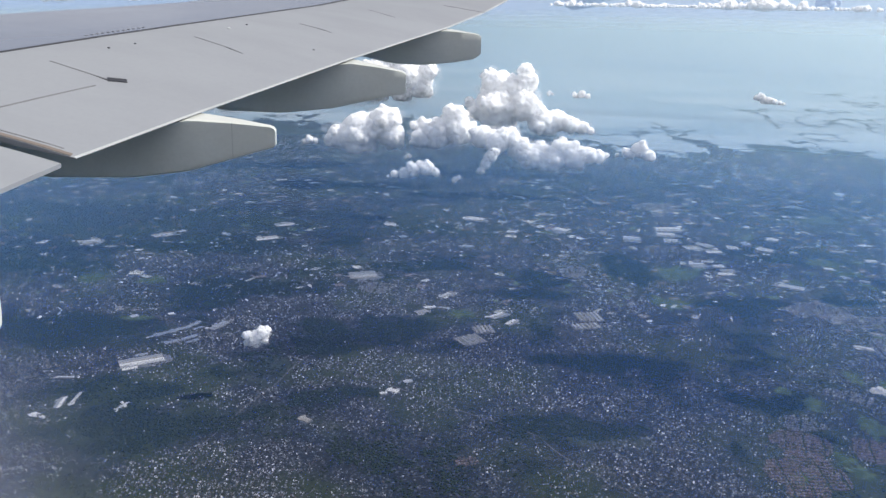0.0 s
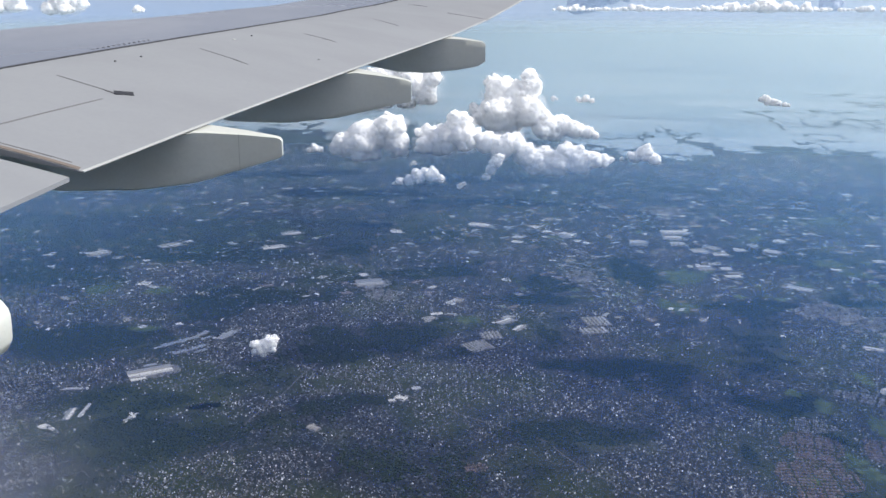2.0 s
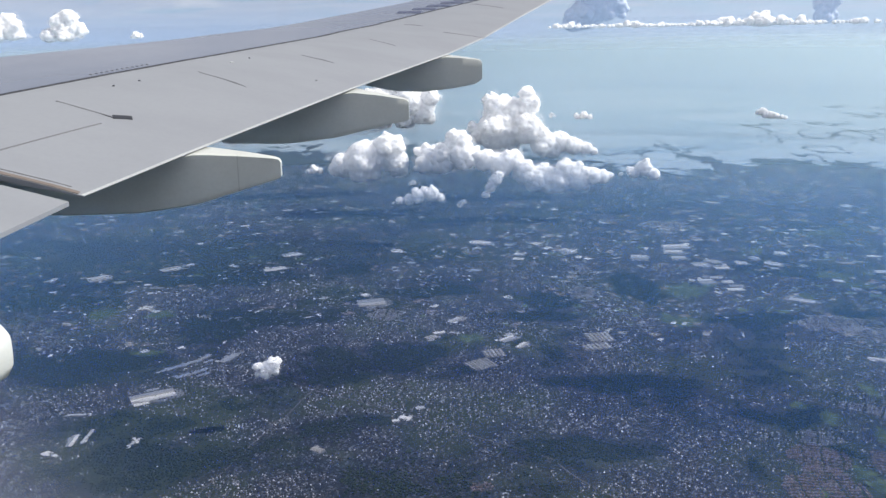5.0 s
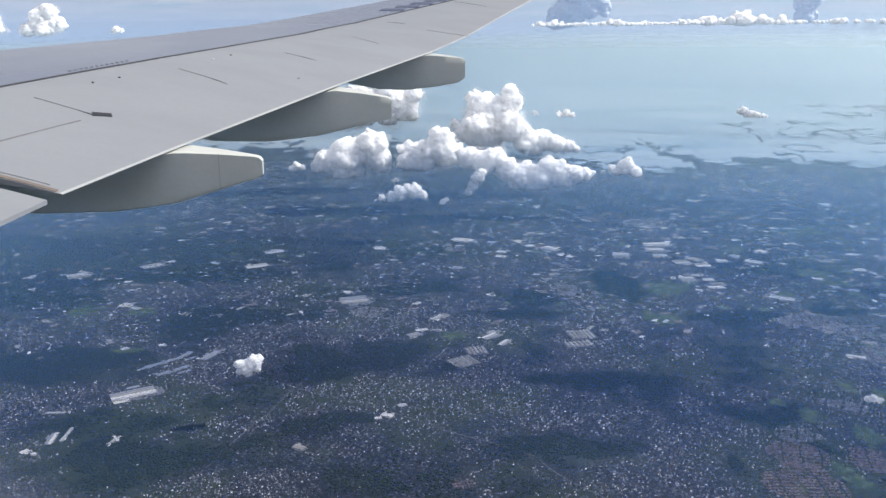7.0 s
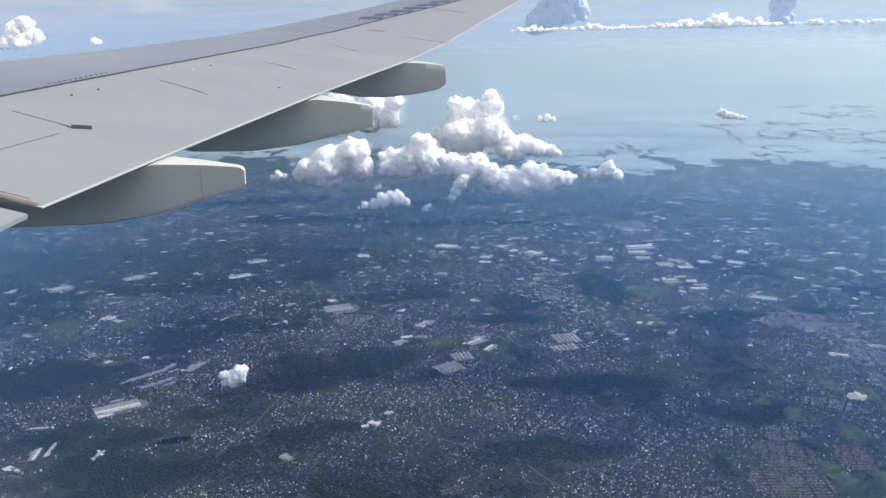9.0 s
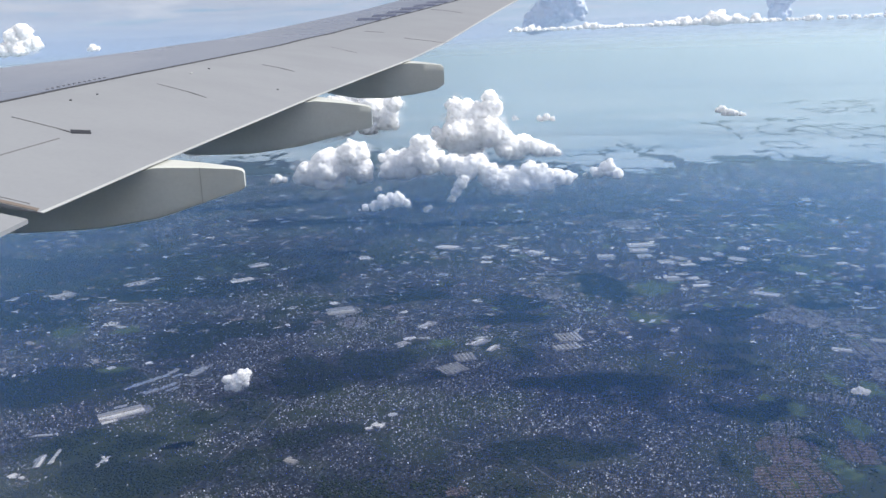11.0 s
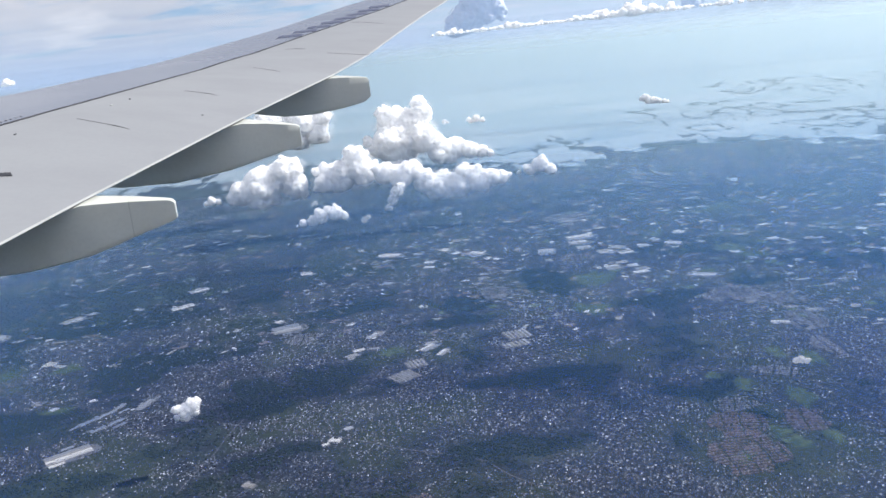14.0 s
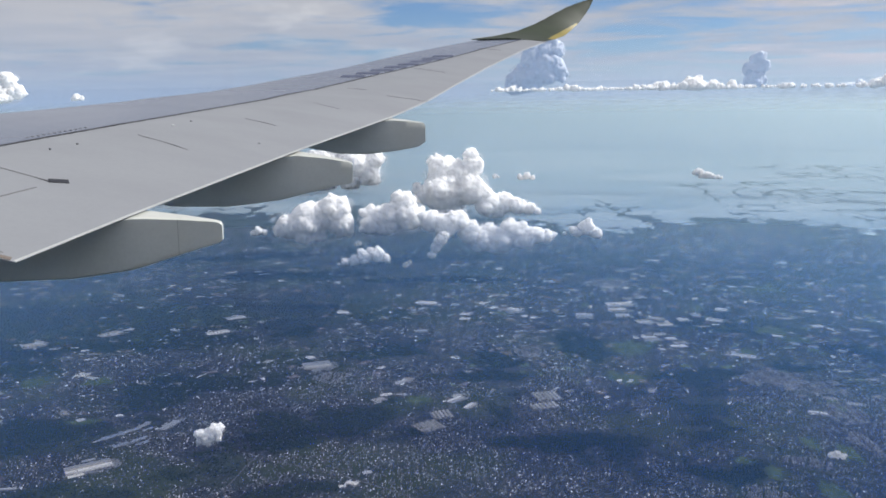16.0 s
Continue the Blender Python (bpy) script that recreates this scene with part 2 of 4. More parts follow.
def cloud_material(name, spread, ragged_base=True, colour=(0.999, 0.995, 0.985)):
    """Vapour: light enters, spreads inside and comes out soft; the base thins out."""
    m, t, b = material(name, colour, 1.0, 0.0, 0.0)
    b.inputs["Subsurface Weight"].default_value = 1.0
    b.inputs["Subsurface Radius"].default_value = (1.0, 1.0, 1.0)
    b.inputs["Subsurface Scale"].default_value = spread
    if not ragged_base:
        return m
    tc = node(t, "TexCoord")
    sep = node(t, "SeparateXYZ")
    t.links.new(tc.outputs["Generated"], sep.inputs[0])
    rag = node(t, "TexNoise", Scale=0.11, Detail=6.0, Roughness=0.65)
    t.links.new(tc.outputs["Object"], rag.inputs["Vector"])
    lift = node(t, "Math")
    lift.operation = "MULTIPLY_ADD"
    lift.inputs[1].default_value = 0.75
    t.links.new(rag.outputs["Fac"], lift.inputs[0])
    t.links.new(sep.outputs["Z"], lift.inputs[2])
    dense = node(t, "MapRange", From_Min=0.26, From_Max=0.50, To_Min=0.0, To_Max=1.0)
    dense.interpolation_type = "SMOOTHSTEP"
    t.links.new(lift.outputs[0], dense.inputs["Value"])
    clear, mix = node(t, "BsdfTransparent"), node(t, "MixShader")
    t.links.new(dense.outputs[0], mix.inputs[0])
    t.links.new(clear.outputs[0], mix.inputs[1])
    t.links.new(b.outputs[0], mix.inputs[2])
    t.links.new(mix.outputs[0], t.nodes["Material Output"].inputs["Surface"])
    return m


def vapour_material(name, colour, through_part):
    m = bpy.data.materials.new(name)
    m.use_nodes = True
    t = m.node_tree
    t.nodes.clear()
    out = node(t, "OutputMaterial")
    d, tr, mix = node(t, "BsdfDiffuse"), node(t, "BsdfTranslucent"), node(t, "MixShader")
    d.inputs["Color"].default_value = tr.inputs["Color"].default_value = (*colour, 1)
    mix.inputs[0].default_value = through_part
    t.links.new(d.outputs[0], mix.inputs[1])
    t.links.new(tr.outputs[0], mix.inputs[2])
    t.links.new(mix.outputs[0], out.inputs["Surface"])
    return m


CLOUD = cloud_material("cumulus_vapour", 13.0)
FAR_CLOUD = cloud_material("far_vapour", 25.0, False)
# Blue-grey base colour carries the shade and haze of the far towers.
SHADED_TOWER = vapour_material("shaded_tower_vapour", (0.70, 0.74, 0.82), 0.0)


def wisp_material(name, amount):
    m = vapour_material(name, (0.97, 0.97, 0.975), 0.5)
    t = m.node_tree
    out = t.nodes["Material Output"]
    lit = out.inputs["Surface"].links[0].from_socket
    clear, mix = node(t, "BsdfTransparent"), node(t, "MixShader")
    mix.inputs[0].default_value = amount
    t.links.new(clear.outputs[0], mix.inputs[1])
    t.links.new(lit, mix.inputs[2])
    t.links.new(mix.outputs[0], out.inputs["Surface"])
    return m


WISP = wisp_material("thin_vapour", 0.08)
SHRED = wisp_material("shred_vapour", 0.35)


def haze_material(name, low, low_edge, high, rest, amount, colour):
    """A thin coloured veil standing in for hazy air: it thickens from the ground up and thins out above the horizon."""
    m = bpy.data.materials.new(name)
    m.use_nodes = True
    t = m.node_tree
    t.nodes.clear()
    out = node(t, "OutputMaterial")
    d, tr, both = node(t, "BsdfDiffuse"), node(t, "BsdfTranslucent"), node(t, "MixShader")
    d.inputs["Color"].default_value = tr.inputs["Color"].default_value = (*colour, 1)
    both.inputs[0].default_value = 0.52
    t.links.new(d.outputs[0], both.inputs[1])
    t.links.new(tr.outputs[0], both.inputs[2])
    clear, mix = node(t, "BsdfTransparent"), node(t, "MixShader")
    sep = node(t, "SeparateXYZ")
    t.links.new(world_coords(t), sep.inputs[0])
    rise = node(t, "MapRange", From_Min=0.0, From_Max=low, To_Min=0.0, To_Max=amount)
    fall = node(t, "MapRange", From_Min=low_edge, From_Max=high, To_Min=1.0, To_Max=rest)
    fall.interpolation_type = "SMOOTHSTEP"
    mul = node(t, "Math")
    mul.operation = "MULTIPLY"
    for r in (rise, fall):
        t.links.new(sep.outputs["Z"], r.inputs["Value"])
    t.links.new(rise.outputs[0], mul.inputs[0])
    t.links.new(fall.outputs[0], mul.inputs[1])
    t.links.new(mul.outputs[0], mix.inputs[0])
    t.links.new(clear.outputs[0], mix.inputs[1])
    t.links.new(both.outputs[0], mix.inputs[2])
    t.links.new(mix.outputs[0], out.inputs["Surface"])
    return m


# ---- mesh helpers ----
def part(name, bm, mat, parent=None, label="", smooth=False):
    me = bpy.data.meshes.new(name)
    bm.to_mesh(me)
    bm.free()
    me.materials.append(mat)
    if smooth:
        me.shade_smooth()
        me.set_sharp_from_angle(angle=radians(35))
    ob = new(name, me)
    ob.parent = parent
    if label:
        ob["label"] = label
    return ob


def raw_mesh(name, verts, quads, mat, parent=None):
    """One mesh from arrays of vertices and of quads."""
    me = bpy.data.meshes.new(name)
    verts, quads = np.asarray(verts, np.float32), np.asarray(quads, np.int32)
    me.vertices.add(len(verts))
    me.vertices.foreach_set("co", verts.ravel())
    k = quads.shape[1]
    me.loops.add(quads.size)
    me.loops.foreach_set("vertex_index", quads.ravel())
    me.polygons.add(len(quads))
    me.polygons.foreach_set("loop_start", np.arange(0, quads.size, k, dtype=np.int32))
    me.polygons.foreach_set("loop_total", np.full(len(quads), k, np.int32))
    me.update(calc_edges=True)
    me.materials.append(mat)
    ob = new(name, me)
    ob.parent = parent
    return ob


def loft(rings, close=True, caps=True):
    """A bmesh skin through rings of equal length."""
    bm = bmesh.new()
    vs = [[bm.verts.new(p) for p in ring] for ring in rings]
    k = len(rings[0])
    for a, b in zip(vs, vs[1:]):
        for i in range(k if close else k - 1):
            j = (i + 1) % k
            bm.faces.new((a[i], a[j], b[j], b[i]))
    if caps and close:
        bm.faces.new(vs[0][::-1])
        bm.faces.new(vs[-1])
    bmesh.ops.recalc_face_normals(bm, faces=bm.faces)
    return bm


def ramp_at(v, xs, ys):
    return float(np.interp(v, xs, ys))


def value_noise(x, y, scale, seed):
    """Smooth noise between 0 and 1 on arrays of places."""
    rng = np.random.RandomState(seed)
    grid = rng.rand(256, 256)
    u, v = x / scale, y / scale
    i, j = np.floor(u).astype(int), np.floor(v).astype(int)
    f, g = u - i, v - j
    f, g = f * f * (3 - 2 * f), g * g * (3 - 2 * g)
    at = lambda a, b: grid[a % 256, b % 256]
    return (at(i, j) * (1 - f) + at(i + 1, j) * f) * (1 - g) + (at(i, j + 1) * (1 - f) + at(i + 1, j + 1) * f) * g


def fractal(x, y, scale, seed):
    return sum(value_noise(x, y, scale / 2 ** k, seed + k) / 2 ** (k + 1) for k in range(4)) / 0.9375


# ---- the land and the sea ----
def disc(name, radii, mat, z, inner=None, steps=180):
    """A flat sheet of rings round the origin; inner(angle) gives the first ring's radius."""
    verts, quads = [], []
    for k, r in enumerate(radii):
        for i in range(steps):
            a = 2 * math.pi * i / steps
            q = inner(a) if inner and k == 0 else r
            verts.append((q * math.sin(a), q * math.cos(a), z))
    for k in range(len(radii) - 1):
        for i in range(steps):
            j = (i + 1) % steps
            quads.append((k * steps + i, k * steps + j, (k + 1) * steps + j, (k + 1) * steps + i))
    return raw_mesh(name, verts, quads, mat)


def landness(x, y):
    """Above 0 on land: a ragged coast with mud flats and a net of pond dikes before it."""
    r, a = np.hypot(x, y), np.degrees(np.arctan2(x, y))
    edge = 1090 + 55 * np.clip((a - 6) / 12, -1, 1) + 25 * np.sin(a * 0.37 + 0.6) + 150 * np.clip((4 - a) / 9, 0, 1)
    rough = fractal(x, y * 0.6, 70.0, 71) - 0.5
    fine = fractal(x, y * 0.6, 17.0, 72) - 0.5
    streak = fractal(x * 0.5, y * 0.22, 14.0, 75) - 0.5
    land = (edge - r) / 230.0 + 1.35 * rough + 0.7 * fine + 1.0 * streak
    dike = 0.034 - np.abs(fractal(x, y * 0.5, 40.0, 73) - 0.5 + 0.25 * fine)
    shallow = (r < 1330 + 620 * np.clip((a - 12) / 9, 0, 1)) & (fractal(x, y * 0.5, 160.0, 74) > 0.38)
    return np.where((dike > 0) & shallow, np.maximum(land, dike), land)


LAND = ground_material()
ground = disc("ground", [0.5, 200, 400, 800, 1600, 3200, 4950], LAND, 0.0)
tagged(ground, "hazy green and grey plain of dense suburbs reaching the coast", "ground", kind="structure")
sea = disc("water", [850, 1500, 2200, 3200, 4950], sea_material(), 0.06, None, 720)
tagged(sea, "pale blue bay beyond the coast under thin haze", "sea", kind="structure")


def coast_flats():
    """Coast, mud banks and pond dikes that stand out of the shallows."""
    verts, quads = [], []
    az = np.radians(np.arange(-42, 44, 0.16))
    rad = 850 * 1.0034 ** np.arange(0, 245)
    rr, aa = np.meshgrid(rad, az, indexing="ij")
    x, y = rr * np.sin(aa), rr * np.cos(aa)
    mid = lambda v: (v[:-1, :-1] + v[1:, :-1] + v[:-1, 1:] + v[1:, 1:]) / 4
    i, j = np.nonzero(landness(mid(x), mid(y)) > 0)
    n = len(az)
    verts = np.stack([x.ravel(), y.ravel(), np.full(x.size, 0.10)], 1)
    quads = np.stack([i * n + j, i * n + j + 1, (i + 1) * n + j + 1, (i + 1) * n + j], 1)
    return tagged(raw_mesh("coast_flats", verts, quads, LAND), "ragged coast with dark mud banks and pond dikes", "coast", kind="stuff")


def wedge_points(r0, r1, spacing, seed, half=40.0):
    """Jittered places on the part of the plain in front of the wing."""
    rng = np.random.RandomState(seed)
    w = r1 * math.sin(radians(half))
    n, k = int(2 * w / spacing), int(r1 / spacing)
    gx, gy = np.meshgrid(np.arange(n) * spacing - w, np.arange(k) * spacing)
    x = gx.ravel() + (rng.rand(gx.size) - 0.5) * spacing * 0.7
    y = gy.ravel() + (rng.rand(gx.size) - 0.5) * spacing * 0.7
    r, a = np.hypot(x, y), np.abs(np.arctan2(x, y))
    keep = (r > r0) & (r < r1) & (a < radians(half))
    return x[keep], y[keep], rng


coast_flats()

# places kept free of houses: x, y, half lengths, turn in degrees
GREENS = [(123, 564, 18, 16, -3), (108, 503, 13, 17, -2), (180, 404, 4, 8, -1), (193, 391, 6, 12, -1), (150, 372, 5, 9, -1), (141, 385, 5, 5, -1),
          (168, 353, 7, 12, -1), (146, 322, 6, 5, -1), (148, 312, 5, 7, -1), (123, 307, 6, 6, -1), (164, 314, 4, 8, -1), (233, 600, 12, 12, -3)]
GREENS += [(243, 577, 11, 9, -3), (-259, 512, 11, 10, -2), (-220, 511, 10, 9, -2), (-203, 445, 9, 5, -2), (-18, 473, 7, 8, -2), (198, 553, 7, 8, -3),
           (-67, 782, 11, 10, -4), (414, 958, 36, 23, -6), (270, 726, 19, 13, -4)]
ESTATES = [(133, 334, 14, 11, -14), (124, 310, 17, 17, -1), (159, 330, 10, 10, -12), (-8, 306, 4, 3, 20), (197, 499, 20, 15, -2), (217, 482, 16, 13, -2), (215, 442, 11, 15, -2),
           (206, 404, 6, 17, -1), (55, 560, 11, 16, -3), (137, 351, 10, 7, -20), (169, 382, 11, 6, -30), (-75, 513, 13, 11, -2), (144, 756, 25, 18, -4)]


def inside(x, y, patch, grow=1.0):
    px, py, a, b, turn = patch
    c, s = math.cos(radians(turn)), math.sin(radians(turn))
    u, v = (x - px) * c + (y - py) * s, -(x - px) * s + (y - py) * c
    wob = 0.55 + 0.9 * value_noise(x, y, 7.0, 77)
    return (u / a) ** 2 + (v / b) ** 2 < grow * wob ** 2


def boxes(x, y, w, d, h, turn, tilt_a, tilt_b):
    """Vertices and quads of boxes whose tops lean."""
    c, s = np.cos(turn), np.sin(turn)
    verts = np.zeros((len(x), 8, 3))
    for k, (u, v) in enumerate(((-1, -1), (1, -1), (1, 1), (-1, 1))):
        lx, ly = u * w / 2, v * d / 2
        vx, vy = x + lx * c - ly * s, y + lx * s + ly * c
        verts[:, k, 0] = verts[:, k + 4, 0] = vx
        verts[:, k, 1] = verts[:, k + 4, 1] = vy
        verts[:, k + 4, 2] = h * (1 + tilt_a * u + tilt_b * v)
    f = np.array([(4, 5, 6, 7), (0, 1, 5, 4), (1, 2, 6, 5), (2, 3, 7, 6), (3, 0, 4, 7)])
    return verts.reshape(-1, 3), (f[None] + 8 * np.arange(len(x))[:, None, None]).reshape(-1, 4)


def district_turn(x, y):
    return np.floor(fractal(x, y, 90.0, 31) * 9) * 0.55


# dense woods and tree-lined streams, some standing in for cloud shadows: x, y, half lengths, turn
WOODS_AND_SHADOWS = [(-233, 422, 43, 20, -2), (-173, 503, 39, 30, 12), (-95, 431, 14, 22, 20), (-50, 446, 23, 19, 8), (-180, 357, 29, 13, 10), (-159, 325, 41, 19, -1), (-119, 384, 22, 18, 12), (94, 564, 17, 36, -3),
         (27, 546, 19, 15, -2), (155, 509, 31, 9, -2), (166, 392, 14, 5, -30), (131, 371, 16, 9, -1), (109, 331, 5, 16, -8)]
WOODS_AND_SHADOWS += [(146, 335, 3, 22, 40), (-219, 599, 51, 22, -3), (18, 509, 28, 11, -2), (52, 408, 31, 9, -1), (-71, 360, 16, 7, -1), (36, 337, 29, 8, -1), (224, 517, 21, 9, -2),
          (210, 614, 41, 13, -3), (-315, 675, 58, 24, -3), (-50, 564, 27, 10, -3)]


def tree_cover(x, y):
    """How wooded the plain is, between 0 and 1: parks, stream banks and tree-filled shadow patches with frayed
    outlines.
    """
    f = 0.42 * fractal(x, y, 110.0, 11) + 0.30 * fractal(x, y, 28.0, 41) + 0.28 * fractal(x, y, 8.0, 51)
    wx = x + 26 * (fractal(x, y, 30.0, 81) - 0.5)
    wy = y + 26 * (fractal(x, y, 30.0, 86) - 0.5)
    for px, py, a, b, turn in WOODS_AND_SHADOWS:
        c, s = math.cos(radians(turn)), math.sin(radians(turn))
        u, v = (wx - px) * c + (wy - py) * s, -(wx - px) * s + (wy - py) * c
        f = f + 0.20 * np.clip(1.5 - np.sqrt((u / a) ** 2 + (v / b) ** 2), 0, 1) ** 0.8
    return f


def blocks(x, y, long, short, seed):
    """Which places lie on a street, and how dense the block is."""
    a = district_turn(x, y)
    u, v = x * np.cos(a) + y * np.sin(a), -x * np.sin(a) + y * np.cos(a)
    street = (np.mod(u, long) < 0.75) | (np.mod(v, short) < 0.75)
    i, j = np.floor(u / long).astype(int), np.floor(v / short).astype(int)
    dense = np.random.RandomState(seed).rand(512, 512)[i % 512, j % 512]
    return street, dense


def house_field(name, r0, r1, spacing, lo, hi, seed, keep_share, mat, label):
    x, y, rng = wedge_points(r0, r1, spacing, seed)
    ok = (landness(x, y) > 0.06) & (rng.rand(len(x)) < keep_share * np.clip((0.57 - tree_cover(x, y)) / 0.13, 0.02, 1.0))
    street, dense = blocks(x, y, 9.0 * spacing, 4.4 * spacing, seed)
    ok &= ~street & (rng.rand(len(x)) < 0.42 + 0.8 * dense)
    for g in GREENS:
        ok &= ~inside(x, y, g)
    for g in ESTATES:
        ok &= ~inside(x, y, g)
    x, y = x[ok], y[ok]
    n = len(x)
    w, d = lo + (hi - lo) * rng.rand(n) ** 1.6, lo + (hi - lo) * rng.rand(n) ** 1.6
    h = 0.18 + 0.22 * rng.rand(n) ** 2
    v, q = boxes(x, y, w, d, h, district_turn(x, y) + 0.06 * rng.randn(n), 1.2 * (rng.rand(n) - 0.5), 1.2 * (rng.rand(n) - 0.5))
    return tagged(raw_mesh(name, v, q, mat), label, "houses", kind="stuff")


house_field("near_houses", 250, 640, 0.9, 0.26, 0.80, 3, 0.97, HOUSE_ROOFS, "dense small houses with grey and rust metal roofs")
house_field("far_houses", 640, 1180, 2.5, 0.7, 2.2, 4, 0.42, HOUSE_ROOFS, "hazy distant suburb of small grey roofs")


def estate(patch, seed, mat, label):
    """Rows of like houses with brown roofs."""
    px, py, a, b, turn = patch
    rng = np.random.RandomState(seed)
    c, s = math.cos(radians(turn)), math.sin(radians(turn))
    u, v = np.meshgrid(np.arange(-a, a, 0.75), np.arange(-b, b, 1.15))
    v = v + 0.35 * (np.arange(v.shape[0]) % 2)[:, None]
    u, v = u.ravel(), v.ravel()
    x, y = px + u * c - v * s, py + u * s + v * c
    bend = fractal(x, y, 11.0, seed) - 0.5
    street = np.mod(u + 5 * bend, 7.5) < 0.8
    x, y = x + 3.2 * bend + rng.normal(0, 0.07, len(x)), y + 3.2 * (fractal(x, y, 9.0, seed + 1) - 0.5) + rng.normal(0, 0.07, len(x))
    ok = inside(x, y, patch) & (rng.rand(len(x)) < 0.88) & ~street
    x, y = x[ok], y[ok]
    n = len(x)
    vv, q = boxes(x, y, 0.42 + 0.22 * rng.rand(n), 0.55 + 0.3 * rng.rand(n), 0.28 + 0.05 * rng.rand(n), np.full(n, radians(turn)), 0.15 * (rng.rand(n) - 0.5), 0.2 * (rng.rand(n) - 0.5))
    return tagged(raw_mesh("housing_estate", vv, q, mat), label, "houses", kind="stuff")


for k, g in enumerate(ESTATES):
    estate(g, 50 + k, *((ESTATE_ROOFS, "planned estate of like houses with brown-red roofs") if k < 4 else (PALE_ESTATE, "planned estate of like houses with lilac-grey roofs")))


def tree_field(name, r0, r1, spacing, seed, size, thin, label):
    x, y, rng = wedge_points(r0, r1, spacing, seed)
    ok = (landness(x, y) > 0.06) & (rng.rand(len(x)) < np.clip((tree_cover(x, y) - thin) / 0.09, 0.0, 0.95))
    for g in GREENS:
        ok &= ~inside(x, y, g, 0.8)
    for g in ESTATES:
        ok &= ~inside(x, y, g)
    x, y = x[ok], y[ok]
    n = len(x)
    r = size * (0.55 + 0.9 * rng.rand(n))
    # a lumpy crown: three rings of five points and a top
    rows = []
    for ring, (zz, rr) in enumerate(((0.0, 0.75), (0.55, 1.0), (1.0, 0.55))):
        for i in range(5):
            a = 2 * math.pi * (i + 0.5 * ring) / 5 + rng.rand(n) * 0.7
            q = r * rr * (0.75 + 0.5 * rng.rand(n))
            rows.append(np.stack([x + q * np.cos(a), y + q * np.sin(a), 0.45 * r * zz * (0.9 + 0.3 * rng.rand(n))], 1))
    verts = np.stack(rows, 1).reshape(-1, 3)
    f = [(k * 5 + i, k * 5 + (i + 1) % 5, (k + 1) * 5 + (i + 1) % 5, (k + 1) * 5 + i) for k in range(2) for i in range(5)]
    f += [(10, 11, 12, 13), (13, 14, 10, 10)]
    f = np.array(f[:-1])
    quads = (f[None] + 15 * np.arange(n)[:, None, None]).reshape(-1, 4)
    return tagged(raw_mesh(name, verts, quads, TREE_GREEN), label, "trees", kind="stuff")


tree_field("near_trees", 250, 640, 1.1, 21, 0.60, 0.555, "dark green tree clumps between the houses, partly standing in for cloud shadow")
tree_field("far_trees", 640, 1180, 2.6, 22, 0.85, 0.48, "dark hazy woods on the far plain")


def shed_field(seed):
    """Pale roofs of works and markets, in clusters along the plain."""
    rng = np.random.RandomState(seed)
    n = 10000
    r, a = 500 + 570 * rng.rand(n) ** 0.8, radians(80) * (rng.rand(n) - 0.5)
    x, y = r * np.sin(a), r * np.cos(a)
    ok = (landness(x, y) > 0.06) & (rng.rand(n) < np.clip((fractal(x, y, 60.0, 61) - 0.50) / 0.12, 0.04, 1.0))
    for g in GREENS:
        ok &= ~inside(x, y, g)
    x, y, r = x[ok], y[ok], r[ok]
    n = len(x)
    w, d = (1.0 + 4.4 * rng.rand(n) ** 3) * (0.25 + r / 1100), (0.8 + 2.2 * rng.rand(n) ** 2) * (0.25 + r / 1100)
    v, q = boxes(x, y, w, d, 0.16 + 0.16 * rng.rand(n), district_turn(x, y), 0.2 * (rng.rand(n) - 0.5), 0.2 * (rng.rand(n) - 0.5))
    return tagged(raw_mesh("work_sheds", v, q, HALL_ROOFS), "scattered pale metal roofs of works and markets", "buildings", kind="stuff")


shed_field(8)
GRASS = grass_material()


def ragged(patch, z, seed, points=90, rough=0.45):
    """An irregular flat patch of land."""
    px, py, a, b, turn = patch
    bm = bmesh.new()
    c, s = math.cos(radians(turn)), math.sin(radians(turn))
    ring = []
    for i in range(points):
        t = 2 * math.pi * i / points
        k = 0.85 + rough * noise.noise((seed + 1.3 * math.cos(t), 1.3 * math.sin(t), 0.3)) + 0.6 * rough * noise.noise((seed + 4 * math.cos(t), 4 * math.sin(t), 1.3)) + 0.4 * rough * noise.noise((seed + 11 * math.cos(t), 11 * math.sin(t), 2.3))
        u, v = a * k * math.cos(t), b * k * math.sin(t)
        ring.append(bm.verts.new((px + u * c - v * s, py + u * s + v * c, z)))
    bm.faces.new(ring)
    return bm


PARCELS = roof_material("land_parcels", [(0.0, (0.05, 0.075, 0.03)), (0.22, (0.16, 0.155, 0.15)), (0.40, (0.11, 0.095, 0.10)), (0.55, (0.028, 0.04, 0.02)),
    (0.75, (0.22, 0.23, 0.23)), (0.84, (0.10, 0.085, 0.07)), (0.93, (0.34, 0.34, 0.33))], 0.8, 0.3)


